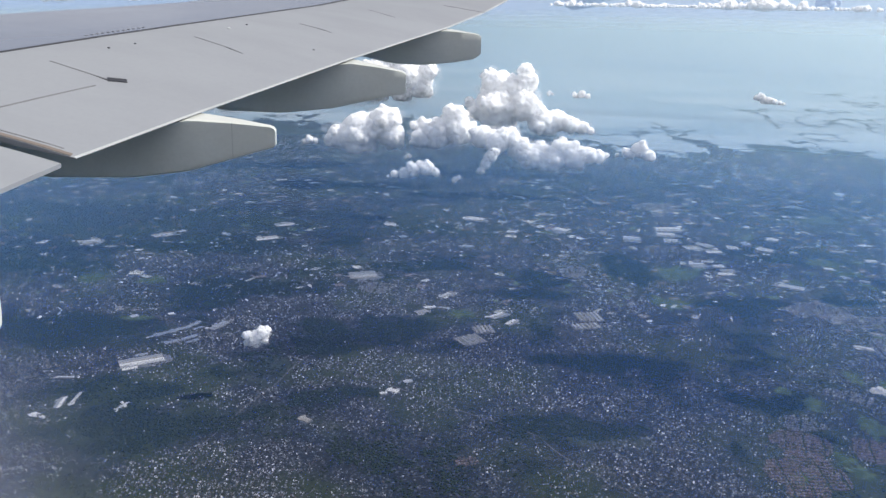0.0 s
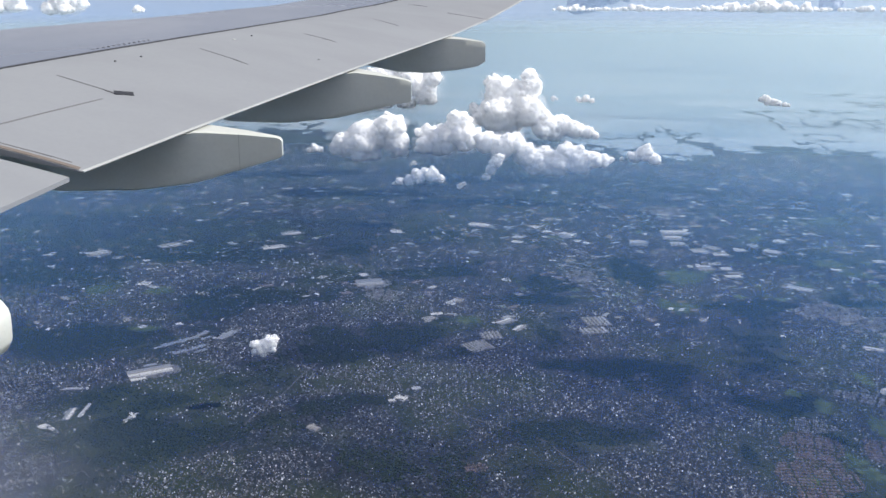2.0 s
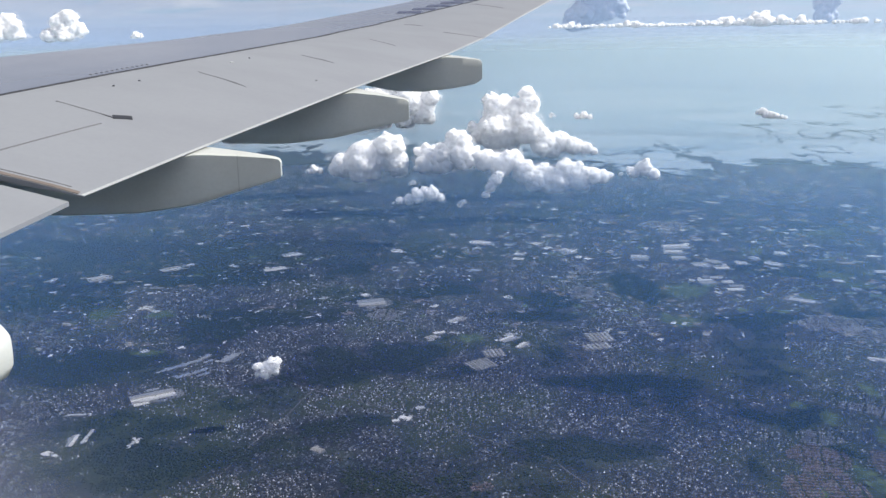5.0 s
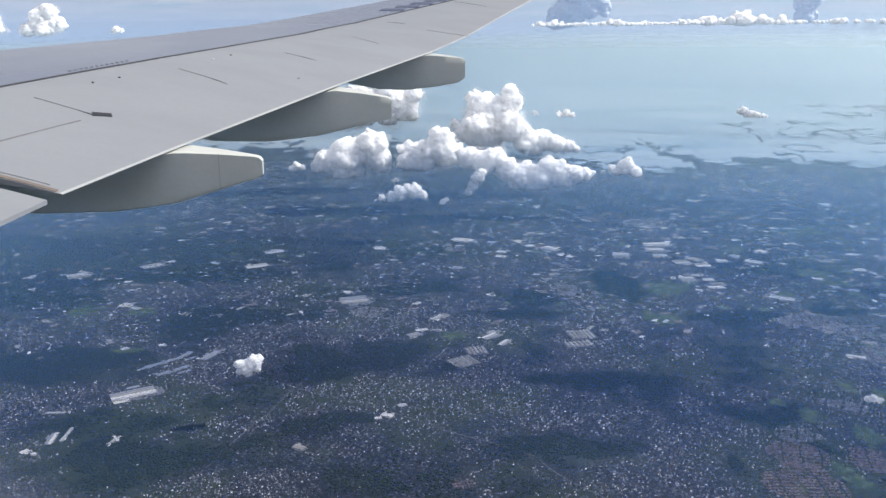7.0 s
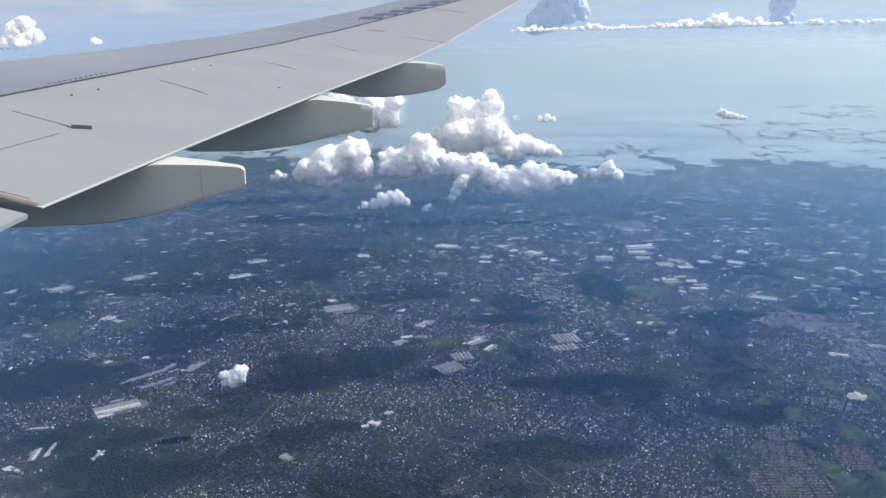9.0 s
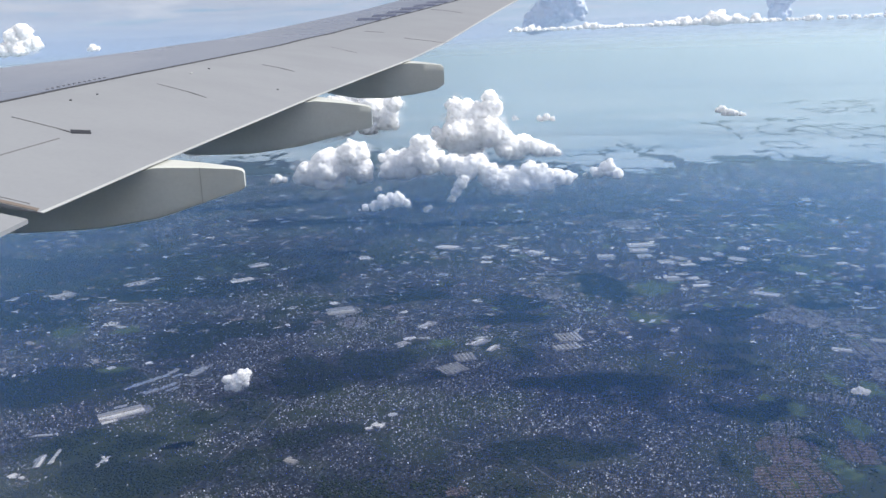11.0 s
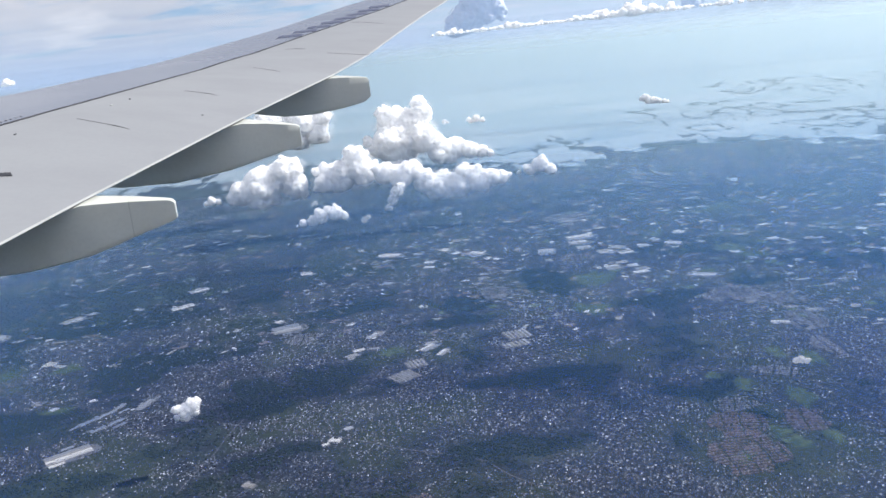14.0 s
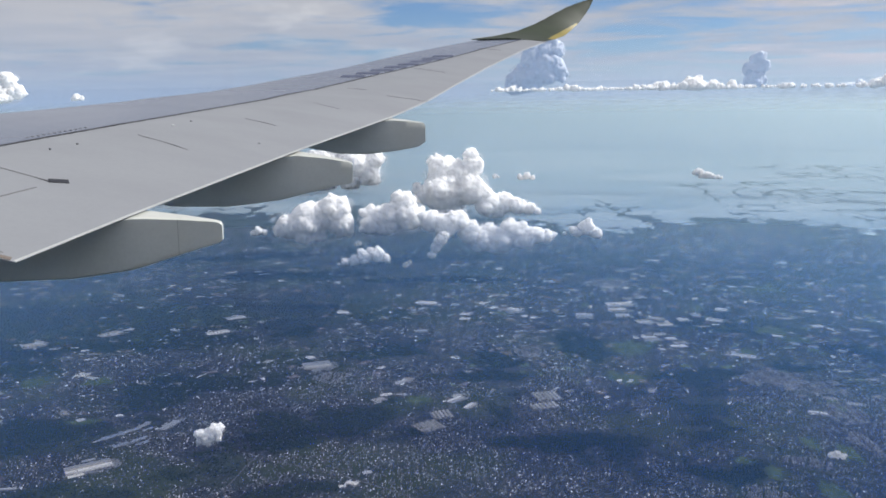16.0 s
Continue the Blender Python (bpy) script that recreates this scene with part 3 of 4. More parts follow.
def parcels(seed):
    """Fields, yards, ponds and quarters of the far plain, each with its own outline."""
    rng = np.random.RandomState(seed)
    verts, quads = [], []
    n = 3600
    r = 470 + 650 * rng.rand(n) ** 0.7
    a = np.radians(rng.uniform(-37, 37, n))
    px, py = r * np.sin(a), r * np.cos(a)
    ok = (rng.rand(n) < 0.5 + 0.5 * (a > 0)) & (landness(px, py) > 0.08)
    px, py, reach = px[ok], py[ok], r[ok]
    turns = district_turn(px, py) + rng.normal(0, 0.2, len(px))
    for k, (x, y, r, turn) in enumerate(zip(px.tolist(), py.tolist(), reach.tolist(), turns.tolist())):
        w, d = rng.uniform(1.5, 9) * (0.5 + r / 1400), rng.uniform(2, 11) * (0.5 + r / 1400)
        c, s = math.cos(turn), math.sin(turn)
        q = len(verts)
        for u, v in ((-1, -1), (1, -1), (1, 1), (-1, 1)):
            u, v = u * w / 2 * rng.uniform(0.5, 1.2), v * d / 2 * rng.uniform(0.5, 1.2)
            verts.append((x + u * c - v * s, y + u * s + v * c, 0.105 + 0.00001 * k))
        quads.append((q, q + 1, q + 2, q + 3))
    return tagged(raw_mesh("land_parcels", verts, quads, PARCELS), "patchwork of fields, yards and pale plots", "fields", kind="stuff")


parcels(33)


def meadow(patch):
    bm = ragged(patch, 0.05, patch[0] + 0.37 * patch[1], 120, 0.65)
    return tagged(part("meadow", bm, GRASS), "bright green grass clearing among the suburbs", "field", kind="structure")


for g in GREENS:
    meadow(g)


ROAD = material("concrete_road", (0.06, 0.06, 0.062), 0.9)[0]


def road(pts, width):
    """A main road through places x, y, gently winding."""
    bm, width = bmesh.new(), width * 0.6
    path = []
    for (xa, ya), (xb, yb) in zip(pts, pts[1:]):
        n = max(2, int(math.hypot(xb - xa, yb - ya) / 6))
        path += [Vector((xa + (xb - xa) * k / n, ya + (yb - ya) * k / n, 0.06)) for k in range(n)]
    path.append(Vector((*pts[-1], 0.06)))
    for p in path:
        p.x += 3.0 * noise.noise((p.x * 0.03, p.y * 0.03, 4.0))
        p.y += 3.0 * noise.noise((p.x * 0.03, p.y * 0.03, 9.0))
    row = []
    for a, b in zip(path, path[1:] + [2 * path[-1] - path[-2]]):
        d = (b - a).normalized()
        s_ = Vector((-d.y, d.x, 0)) * width / 2
        row.append((bm.verts.new(a + s_), bm.verts.new(a - s_)))
    for p, q in zip(row, row[1:]):
        bm.faces.new((p[0], p[1], q[1], q[0]))
    return tagged(part("road", bm, ROAD), "pale main road winding between the suburbs", "road", kind="structure")


road([(-330, 520), (-230, 470), (-150, 425), (-60, 380), (20, 330), (60, 280)], 1.0)
road([(-120, 300), (-90, 420), (-20, 560), (40, 760), (60, 1050)], 0.9)
road([(230, 330), (150, 390), (60, 440), (-60, 500), (-240, 640), (-420, 860)], 0.9)
road([(190, 300), (178, 380), (230, 520), (330, 700), (420, 1000)], 0.8)
road([(-260, 720), (0, 690), (240, 640), (480, 640)], 1.4)


# ---- large halls ----
def hall(x, y, w, d, turn, bays, label, paints=None):
    """A long shed with a row of low gabled bays."""
    root = tagged(new("warehouse"), label, "warehouse", "large sheds of the plain")
    root.matrix_world = pose(x, y, 0, 0, 0, turn)
    h, paints = 0.34, paints or HALL_PAINTS
    bm = bmesh.new()
    bmesh.ops.create_cube(bm, size=1, matrix=Matrix.Translation((0, 0, h / 2)) @ Matrix.Diagonal((w, d, h, 1)))
    part("wall", bm, HALL_WALL, root)
    part("yard", ragged((w * 0.15, -d * 0.12, w * 0.72, d * 0.8, 0), 0.07, x + y, 24, 0.3), HALL_YARD, root)
    for _ in range(random.choice((1, 2, 3))):
        aw, ad, ah = w * random.uniform(0.12, 0.35), d * random.uniform(0.15, 0.4), random.uniform(0.15, 0.3)
        ax, ay = w * random.uniform(-0.6, 0.7), random.choice((-1, 1)) * d * random.uniform(0.62, 0.85)
        bm = bmesh.new()
        bmesh.ops.create_cube(bm, size=1, matrix=Matrix.Translation((ax, ay, 0.07 + ah / 2)) @ Matrix.Diagonal((aw, ad, ah, 1)))
        part("annex", bm, random.choice(paints), root)
    step = d / bays
    for k in range(bays):
        y0 = -d / 2 + k * step
        end = w / 2 + 0.06
        near, away = (end, end) if random.random() < 0.6 else (end * random.uniform(0.55, 0.9), end)
        bm = loft([[(sx, y0 + 0.02, h), (sx, y0 + step / 2, h + 0.06 * step), (sx, y0 + step - 0.02, h), (sx, y0 + step / 2, h - 0.02)] for sx in (-near, away)])
        part("roof", bm, random.choice(paints), root)
    return root


def hall_paint(name, colour):
    m, t, b = material(name, colour, 0.42, 0.0, 0.5)
    p = world_coords(t)
    c = colour_mix(t, noise_fac(t, p, 0.8, 0.35, 0.7), colour, tuple(v * 0.72 for v in colour))
    t.links.new(c, b.inputs["Base Color"])
    return m


HALL_YARD = hall_paint("concrete_yard", (0.075, 0.08, 0.085))
ROW_YARD = hall_paint("paved_plot", (0.05, 0.052, 0.055))
HALL_WALL = hall_paint("hall_wall", (0.20, 0.20, 0.20))
HALL_PAINTS = [hall_paint("white_sheet_roof", (0.46, 0.46, 0.45)), hall_paint("pale_sheet_roof", (0.30, 0.31, 0.32)), hall_paint("grey_sheet_roof", (0.16, 0.175, 0.20)), hall_paint("dull_sheet_roof", (0.20, 0.195, 0.185))]
BLUE_PAINTS = [hall_paint("blue_grey_sheet_roof", (0.10, 0.13, 0.19)), hall_paint("pale_blue_sheet_roof", (0.15, 0.185, 0.25)), HALL_PAINTS[2]]
ROW_PAINTS = [hall_paint("cream_row_roof", (0.22, 0.215, 0.185)), hall_paint("pale_row_roof", (0.27, 0.275, 0.27)), HALL_PAINTS[3]]
HALLS = [(-176, 388, 21.4, 10, 32, 4), (-153, 439, 12.9, 4, 68, 1), (-186, 454, 3.7, 3, 26, 1), (-205, 448, 4.1, 3, 52, 1), (-205, 366, 9, 1.5, 6, 1), (-194, 340, 11, 3, 99, 2), (-189, 344, 13.2, 1.6, 94, 1),
         (-200, 328, 3.6, 3, 53, 1), (-195, 326, 1.9, 2.4, 49, 1), (-165, 339, 8, 1.6, 73, 1), (-165, 341, 6.2, 1.4, -50, 1), (-81, 335, 5.6, 3.4, -28, 1), (-299, 591, 15.4, 12, 36, 2), (-254, 617, 15.7, 9, 47, 2)]
HALLS += [(-243, 628, 5.8, 5, 50, 1), (-173, 617, 16.4, 9, 30, 2), (-170, 658, 14.9, 9, 31, 2), (-94, 553, 4.9, 5, 47, 1), (-87, 537, 18, 14, 17, 4), (-42, 473, 7.7, 5, 35, 2), (-38, 481, 7.1, 3, 22, 1), (-29, 481, 5.9, 2, -11, 1),
          (-30, 503, 9.8, 4, 55, 2), (3, 471, 11.1, 5, 46, 3), (11, 461, 9.3, 4, 57, 2), (-46, 367, 6.1, 3, -24, 1), (-50, 364, 3.2, 2, 20, 1), (-40, 378, 4.1, 2.5, 26, 1)]
HALLS += [(105, 649, 12.2, 12, -11, 2), (139, 681, 21.2, 12, 6, 4), (134, 664, 14.2, 10, -3, 2), (135, 647, 10.8, 9, -3, 2), (147, 629, 11.1, 10, 13, 2), (161, 621, 10.8, 9, 5, 2), (158, 636, 8.4, 10, 47, 1), (178, 632, 8.1, 7, 8, 1),
          (191, 645, 8.9, 6, -71, 1), (201, 630, 12.3, 9, -34, 2), (215, 659, 8.6, 8, -27, 2), (142, 585, 10.6, 11, 5, 6), (156, 584, 7.8, 6, -3, 1)]
HALLS += [(160, 575, 9.6, 4, 5, 1), (157, 567, 10.3, 5, 5, 1), (194, 544, 15.7, 7, -30, 3), (200, 443, 9.9, 4, -26, 4), (270, 609, 7.9, 6, 8, 1), (261, 550, 5.3, 4, 11, 1), (237, 568, 6.7, 4, -38, 1), (247, 561, 6, 4, -28, 1),
          (-19, 696, 18, 9, -22, 2), (5, 688, 7, 6, -3, 1), (-86, 669, 8.5, 9, 21, 2), (51, 668, 12.5, 10, -48, 2), (329, 832, 8.5, 13, -5, 1)]
SHED = "pale metal-roofed industrial shed among small houses"
for x, y, w, d, turn, bays in HALLS:
    hall(x, y, w, d, turn, bays, SHED)
for x, y, w, d, turn, bays in ((-179, 425, 9, 2.6, 47, 2), (-172, 432, 9, 2.2, 47, 2), (-175, 429, 5, 1.2, 137, 1), (-170, 414, 8, 3.0, 49, 2), (-163, 421, 9, 2.2, 49, 2), (-160, 416, 7, 1.6, 49, 1), (-167, 440, 8.7, 2.4, 64, 2), (-183, 421, 9.3, 1.4, 57, 1), (-163, 434, 6, 1.4, 55, 1)):
    hall(x, y, w, d, turn, bays, "long blue-grey metal-roofed works shed beside a wood", BLUE_PAINTS)
for k in range(56):
    a, r = radians(random.uniform(-34, 34)), random.uniform(600, 1030)
    w = random.uniform(3.0, 6.0) * (0.6 + r / 900)
    hall(r * math.sin(a), r * math.cos(a), w, w * random.uniform(0.4, 0.9), random.uniform(-30, 40), random.choice((1, 2, 2, 3)), SHED)


def terraces(x, y, w, d, turn, rows):
    """A walled quarter of long parallel rows under pale roofs."""
    root = tagged(new("terrace_quarter"), "quarter of long parallel pale-roofed terraces on a paved plot", "terraces", "large sheds of the plain")
    root.matrix_world = pose(x, y, 0, 0, 0, turn)
    part("yard", loft([[(-w * 0.53, -d * 0.5, z), (w * 0.53, -d * 0.5, z), (w * 0.53, d * 0.5, z), (-w * 0.53, d * 0.5, z)] for z in (0.01, 0.07)]), ROW_YARD, root)
    step = w / rows
    for k in range(rows):
        x0 = -w / 2 + step * (k + 0.22)
        x1 = x0 + step * 0.56
        lo, hi = -d / 2 + random.uniform(0, 0.2) * d, d / 2 - random.uniform(0, 0.2) * d
        bm = loft([[(x0, yy, 0.07), (x0, yy, 0.32), ((x0 + x1) / 2, yy, 0.46), (x1, yy, 0.32), (x1, yy, 0.07)] for yy in (lo, hi)])
        part("row", bm, random.choice(ROW_PAINTS), root)
    return root


for q in ((-12, 433, 14.2, 14, 32, 8), (-5, 449, 11.1, 12, 16, 5), (53, 460, 15.4, 10, 18, 6), (56, 475, 14, 16, 14, 6)):
    terraces(*q)


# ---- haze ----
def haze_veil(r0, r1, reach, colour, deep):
    """A curved sheet standing in for the haze between r0 and the next one at r1. deep: whether it fills the air up to
    the eye's height.
    """
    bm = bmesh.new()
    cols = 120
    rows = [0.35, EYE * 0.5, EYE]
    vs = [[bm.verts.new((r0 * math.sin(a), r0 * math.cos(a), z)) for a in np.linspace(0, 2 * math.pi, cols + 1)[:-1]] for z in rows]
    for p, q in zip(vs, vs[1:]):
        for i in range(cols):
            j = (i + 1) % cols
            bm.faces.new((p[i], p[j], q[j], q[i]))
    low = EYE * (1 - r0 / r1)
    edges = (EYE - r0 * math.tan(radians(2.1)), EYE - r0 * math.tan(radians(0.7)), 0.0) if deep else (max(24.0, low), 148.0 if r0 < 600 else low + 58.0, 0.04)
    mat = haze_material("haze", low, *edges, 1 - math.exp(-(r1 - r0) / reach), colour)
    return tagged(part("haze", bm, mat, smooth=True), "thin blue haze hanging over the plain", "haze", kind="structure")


# The air's tint is put into the sheets' colours: blue near, whiter far out.
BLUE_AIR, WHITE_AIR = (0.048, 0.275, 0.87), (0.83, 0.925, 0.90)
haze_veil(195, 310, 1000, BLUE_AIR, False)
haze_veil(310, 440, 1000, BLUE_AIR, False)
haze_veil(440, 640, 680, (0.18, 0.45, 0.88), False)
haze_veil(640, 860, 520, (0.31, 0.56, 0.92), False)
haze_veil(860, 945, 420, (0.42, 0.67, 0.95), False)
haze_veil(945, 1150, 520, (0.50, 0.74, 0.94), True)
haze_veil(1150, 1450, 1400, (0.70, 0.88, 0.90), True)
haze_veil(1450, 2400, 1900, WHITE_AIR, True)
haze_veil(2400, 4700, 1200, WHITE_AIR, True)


# a last tinted sheet for the farthest air, up past the distant cloud tops
def far_air(r, top):
    bm = bmesh.new()
    cols = 120
    vs = [[bm.verts.new((r * math.sin(a), r * math.cos(a), z)) for a in np.linspace(0, 2 * math.pi, cols + 1)[:-1]] for z in (0.35, EYE, EYE + top)]
    for p, q in zip(vs, vs[1:]):
        for i in range(cols):
            j = (i + 1) % cols
            bm.faces.new((p[i], p[j], q[j], q[i]))
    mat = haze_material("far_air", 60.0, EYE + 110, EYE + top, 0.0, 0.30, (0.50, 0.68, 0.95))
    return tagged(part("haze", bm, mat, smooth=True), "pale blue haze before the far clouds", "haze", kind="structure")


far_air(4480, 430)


# ---- clouds ----
def ball(level):
    bm = bmesh.new()
    bmesh.ops.create_icosphere(bm, subdivisions=level, radius=1)
    pts = np.array([v.co[:] for v in bm.verts])
    tris = np.array([[v.index for v in f.verts] for f in bm.faces])
    bm.free()
    return pts, tris


BALLS = {1: ball(1), 2: ball(2)}


def cumulus(name, spot, lobes, voxel, label, seed, flat=0.5, group="fair-weather clouds", mat=None):
    """A heaped cloud: lobes (across, along, up, radius) carry puffs, which carry smaller puffs."""
    rng = random.Random(seed)
    balls, halo = [], []
    for cx, cy, cz, r in lobes:
        balls.append((Vector((cx, cy, cz)), r))
        for _ in range(13):
            d = Vector((rng.gauss(0, 1), rng.gauss(0, 1), rng.gauss(0.35, 0.8))).normalized()
            q = r * rng.uniform(0.24, 0.52)
            c = Vector((cx, cy, cz)) + d * r * rng.uniform(0.62, 0.9)
            balls.append((c, q))
            halo.append((c, q * 1.08))
            for _ in range(8):
                e = (d * 0.6 + Vector((rng.gauss(0, 1), rng.gauss(0, 1), rng.gauss(0.3, 0.8)))).normalized()
                balls.append((c + e * q * rng.uniform(0.75, 1.0), q * rng.uniform(0.2, 0.5)))
    low = min(cz - flat * r for _, _, cz, r in lobes)
    verts, faces, base = [], [], 0
    for c, r in balls:
        if c.z + r < low:
            continue
        pts, tris = BALLS[2 if r > voxel * 3 else 1]
        p = pts * r + np.array(c)
        verts.append(p)
        faces.append(tris + base)
        base += len(pts)
    verts = np.concatenate(verts)
    verts[:, 2] = np.where(verts[:, 2] < low, low + (verts[:, 2] - low) * 0.5, verts[:, 2])
    ob = raw_mesh(name, verts, np.concatenate(faces), mat or CLOUD)
    ob.data.shade_smooth()
    ob.location = spot
    ob.rotation_euler = (0, 0, -math.atan2(spot[0], spot[1]))
    rm = ob.modifiers.new("merge", "REMESH")
    rm.mode, rm.voxel_size, rm.use_smooth_shade = "VOXEL", voxel, True
    puffy = 1.7 if max(q[3] for q in lobes) < 8 else 1.0
    for size, strength in ((voxel * 11, voxel * 3.0), (voxel * 4.2, voxel * 2.7), (voxel * 1.9, voxel * 1.3)):
        tex = bpy.data.textures.new("billow", "CLOUDS")
        tex.noise_scale, tex.noise_depth = size, 4
        dm = ob.modifiers.new("billow", "DISPLACE")
        dm.texture, dm.strength, dm.mid_level = tex, strength * puffy, 0.45
    # thin ragged vapour round the heap
    wv, wf, base = [], [], 0
    widest = max(q for _, q in balls)
    small = [b for b in balls if b[1] < widest * 0.2 and rng.random() < 0.5]
    for c, r in small + (halo if mat is None else []):
        pts, tris = BALLS[2]
        q = r * rng.uniform(0.9, 1.4)
        e = Vector((rng.gauss(0, 1), rng.gauss(0, 1), rng.gauss(-0.2, 0.8))).normalized() * r * 0.7
        lump = 1 + 0.3 * np.sin(pts @ np.array([3.1, 2.3, 4.0]) + rng.random() * 6) * np.cos(pts @ np.array([-2.2, 4.1, 1.7]))
        p = pts * (q * lump)[:, None] * np.array([1.25, 1.0, 0.8]) + np.array(c + e)
        p[:, 2] = np.maximum(p[:, 2], low - q * 0.3)
        wv.append(p)
        wf.append(tris + base)
        base += len(pts)
    # the base thins out into the haze
    for cx, cy, cz, r in lobes if mat is None else []:
        for _ in range(3):
            pts, tris = BALLS[2]
            q = r * rng.uniform(0.45, 0.8)
            lump = 1 + 0.3 * np.sin(pts @ np.array([3.1, 2.3, 4.0]) + rng.random() * 6) * np.cos(pts @ np.array([-2.2, 4.1, 1.7]))
            wv.append(pts * (q * lump)[:, None] * np.array([1.3, 1.0, 0.5]) + np.array((cx + rng.uniform(-0.8, 0.8) * r, cy - 0.7 * r * rng.random(), max(cz - 0.75 * r, low) - rng.uniform(-0.1, 0.3) * r)))
            wf.append(tris + base)
            base += len(pts)
    if wv:
        w = raw_mesh("wisp", np.concatenate(wv), np.concatenate(wf), WISP, ob)
        w.data.shade_smooth()
    return tagged(ob, label, "cloud", group)


def at(az, el, dist):
    a = radians(az)
    return (dist * math.sin(a), dist * math.cos(a), EYE + dist * math.tan(radians(el)))


PUFF = "white heaped cumulus cloud with soft grey shaded side"
cumulus("cumulus_cloud", at(1.81, -7.20, 895), [(-32, 4.6, 0.8, 23.2), (-36.8, 3.4, 26, 11.6), (-3, 2.3, 39.4, 6.9), (-0.8, 5.3, 27.3, 11.6), (-18.9, 4.6, 17.7, 15.9), (-29.4, 6.1, -17.2, 14), (-3.3, -3.9, 1.7, 13.9), (13.8, 1, -11.5, 14), (31, 5.3, -11.7, 11.6), (45.3, 1.9, -16.1, 8.7), (56.8, 2.7, -18.8, 6.4), (65.9, -0.8, -19.9, 3.8), (22.4, 0.5, -20.8, 7), (-59.3, -0.5, 5.6, 5.2), (-51.7, 1.3, -3.2, 9.3)], 0.80, "tall white cumulus tower with a grey shaded side", 1)
cumulus("cumulus_cloud", at(-8.87, -8.92, 830), [(-6.5, 2.8, 1.9, 17.8), (14, -2.8, 15.3, 9.7), (24.5, -1.2, 12.2, 9.7), (25.7, -0.9, -0.7, 11.9), (6.9, 6.3, 5.4, 14.6), (-24, 3.7, -4, 11.9), (-9.9, -2.1, -10.6, 11.9), (2.7, 2.6, -13.9, 7.6), (-33.4, -1.2, -5.7, 6.5)], 0.80, PUFF, 2)
cumulus("cumulus_cloud", at(-12.61, -9.41, 830), [(-0.1, 0.7, 0.9, 3.5), (5.5, -0.5, -0.7, 2.4), (-5.4, -0.6, -0.1, 2.2)], 0.40, "ragged shred of white cloud over the plain", 3)
cumulus("cumulus_cloud", at(-4.10, -8.62, 825), [(15.4, 4.9, 8.6, 12.3), (10.9, -0.8, 17.8, 5.9), (23.1, -1.6, -2.3, 12.4), (4.3, 6.5, -4, 13.4), (-11.6, 4.1, -1.3, 10.2), (-16.1, -0.6, -9.3, 9.1), (-22.1, 1.8, 2.7, 3.8), (-3.9, 1.2, -12.4, 9.1)], 0.80, PUFF, 4)
cumulus("cumulus_cloud", at(3.11, -9.89, 790), [(-59.4, 2.5, 11.2, 10.3), (-44.1, -1.5, 7.3, 10.8), (-32.5, 4.2, 10.7, 9.3), (-33.8, 1, 15.9, 4.1), (-23.2, 4.9, -0.3, 10.3), (-8.3, 5.1, -5.6, 12.4), (7, -0.8, -7.8, 12.4), (13.4, -0.1, 5.1, 7.2), (22.8, -1.2, 3.2, 7.2), (27.9, -1.9, -5.8, 10.3), (40.1, -1.9, -2.2, 7.7), (49.2, -0.3, -3.7, 5.7), (55.7, 0.4, -2.2, 2.3), (-0.7, -2, -14, 6.7), (-14, 1.8, -12.1, 7.2)], 0.80, PUFF, 5)
cumulus("cumulus_cloud", at(-0.67, -10.62, 770), [(3, -0.1, 4.7, 5), (-2.1, -0.2, -2.9, 4.5), (-6.5, 1.3, -10, 3.5), (5.6, 0.3, 8.2, 3.5)], 0.40, "ragged hanging shred of white cloud", 6)
cumulus("cumulus_cloud", at(-5.84, -11.43, 700), [(1.1, -0.3, 1.5, 5.5), (12.6, 0.5, 2.5, 6), (-5.8, 1.1, -1.5, 4.1), (19.4, -0.9, -0.3, 3.4), (-14.6, 1.3, -3.2, 2.8), (-19.6, -0.4, -4, 1.4), (7, 1.2, 5, 3.9)], 0.50, "small low white cloud over the suburbs", 7)
cumulus("cumulus_cloud", at(-2.77, -11.87, 690), [(-1.6, 0.9, -1.1, 2.3), (1.6, -0.5, 1.1, 1.6)], 0.30, "faint shred of cloud over the suburbs", 8, mat=SHRED)
cumulus("cumulus_cloud", at(-6.11, -10.46, 720), [(1.5, 0.6, 0.4, 1.9), (-1.5, -0, -0.4, 1.2)], 0.30, "faint shred of cloud over the suburbs", 9, mat=SHRED)
cumulus("cumulus_cloud", at(8.93, -9.67, 830), [(4.9, 1.2, 1.6, 7.3), (7.3, -1, 8.6, 3.2), (-2.8, -1.2, -2.7, 4.6), (14.7, -0.9, -3.6, 5.7), (-8.1, 1.4, -0.1, 3), (-15.9, -0.2, -3.9, 1.6)], 0.55, "small white cumulus puff standing alone", 10)
cumulus("cumulus_cloud", at(-9.10, -5.41, 932), [(42.6, 2.8, 38.7, 9), (33.5, 6, 25.5, 13.6), (25.2, 5.8, 21.1, 12.8), (16.5, -0.4, 7.8, 15.1), (46.6, -0.3, 5.1, 15.9), (69, 1.3, 8.1, 10.6), (61.7, 4.4, -6.5, 13.6), (8.5, -3.4, -4.8, 15.9), (-12.6, 3.8, -1.1, 12.9), (-6.7, 4.1, -12.3, 12.1), (-27.4, 3.8, -3.5, 9.8), (-45.5, -2.7, -2.8, 9.8), (-63.6, 4.5, -3.8, 9.8), (-81, -1.9, -5.6, 8.3), (16.1, -0.3, -14.6, 10.6), (42, 2, -15.5, 10.6), (-71.8, 2.1, -17, 4.9), (-53.2, -0.1, -19.3, 4.5)], 0.90, PUFF, 11)
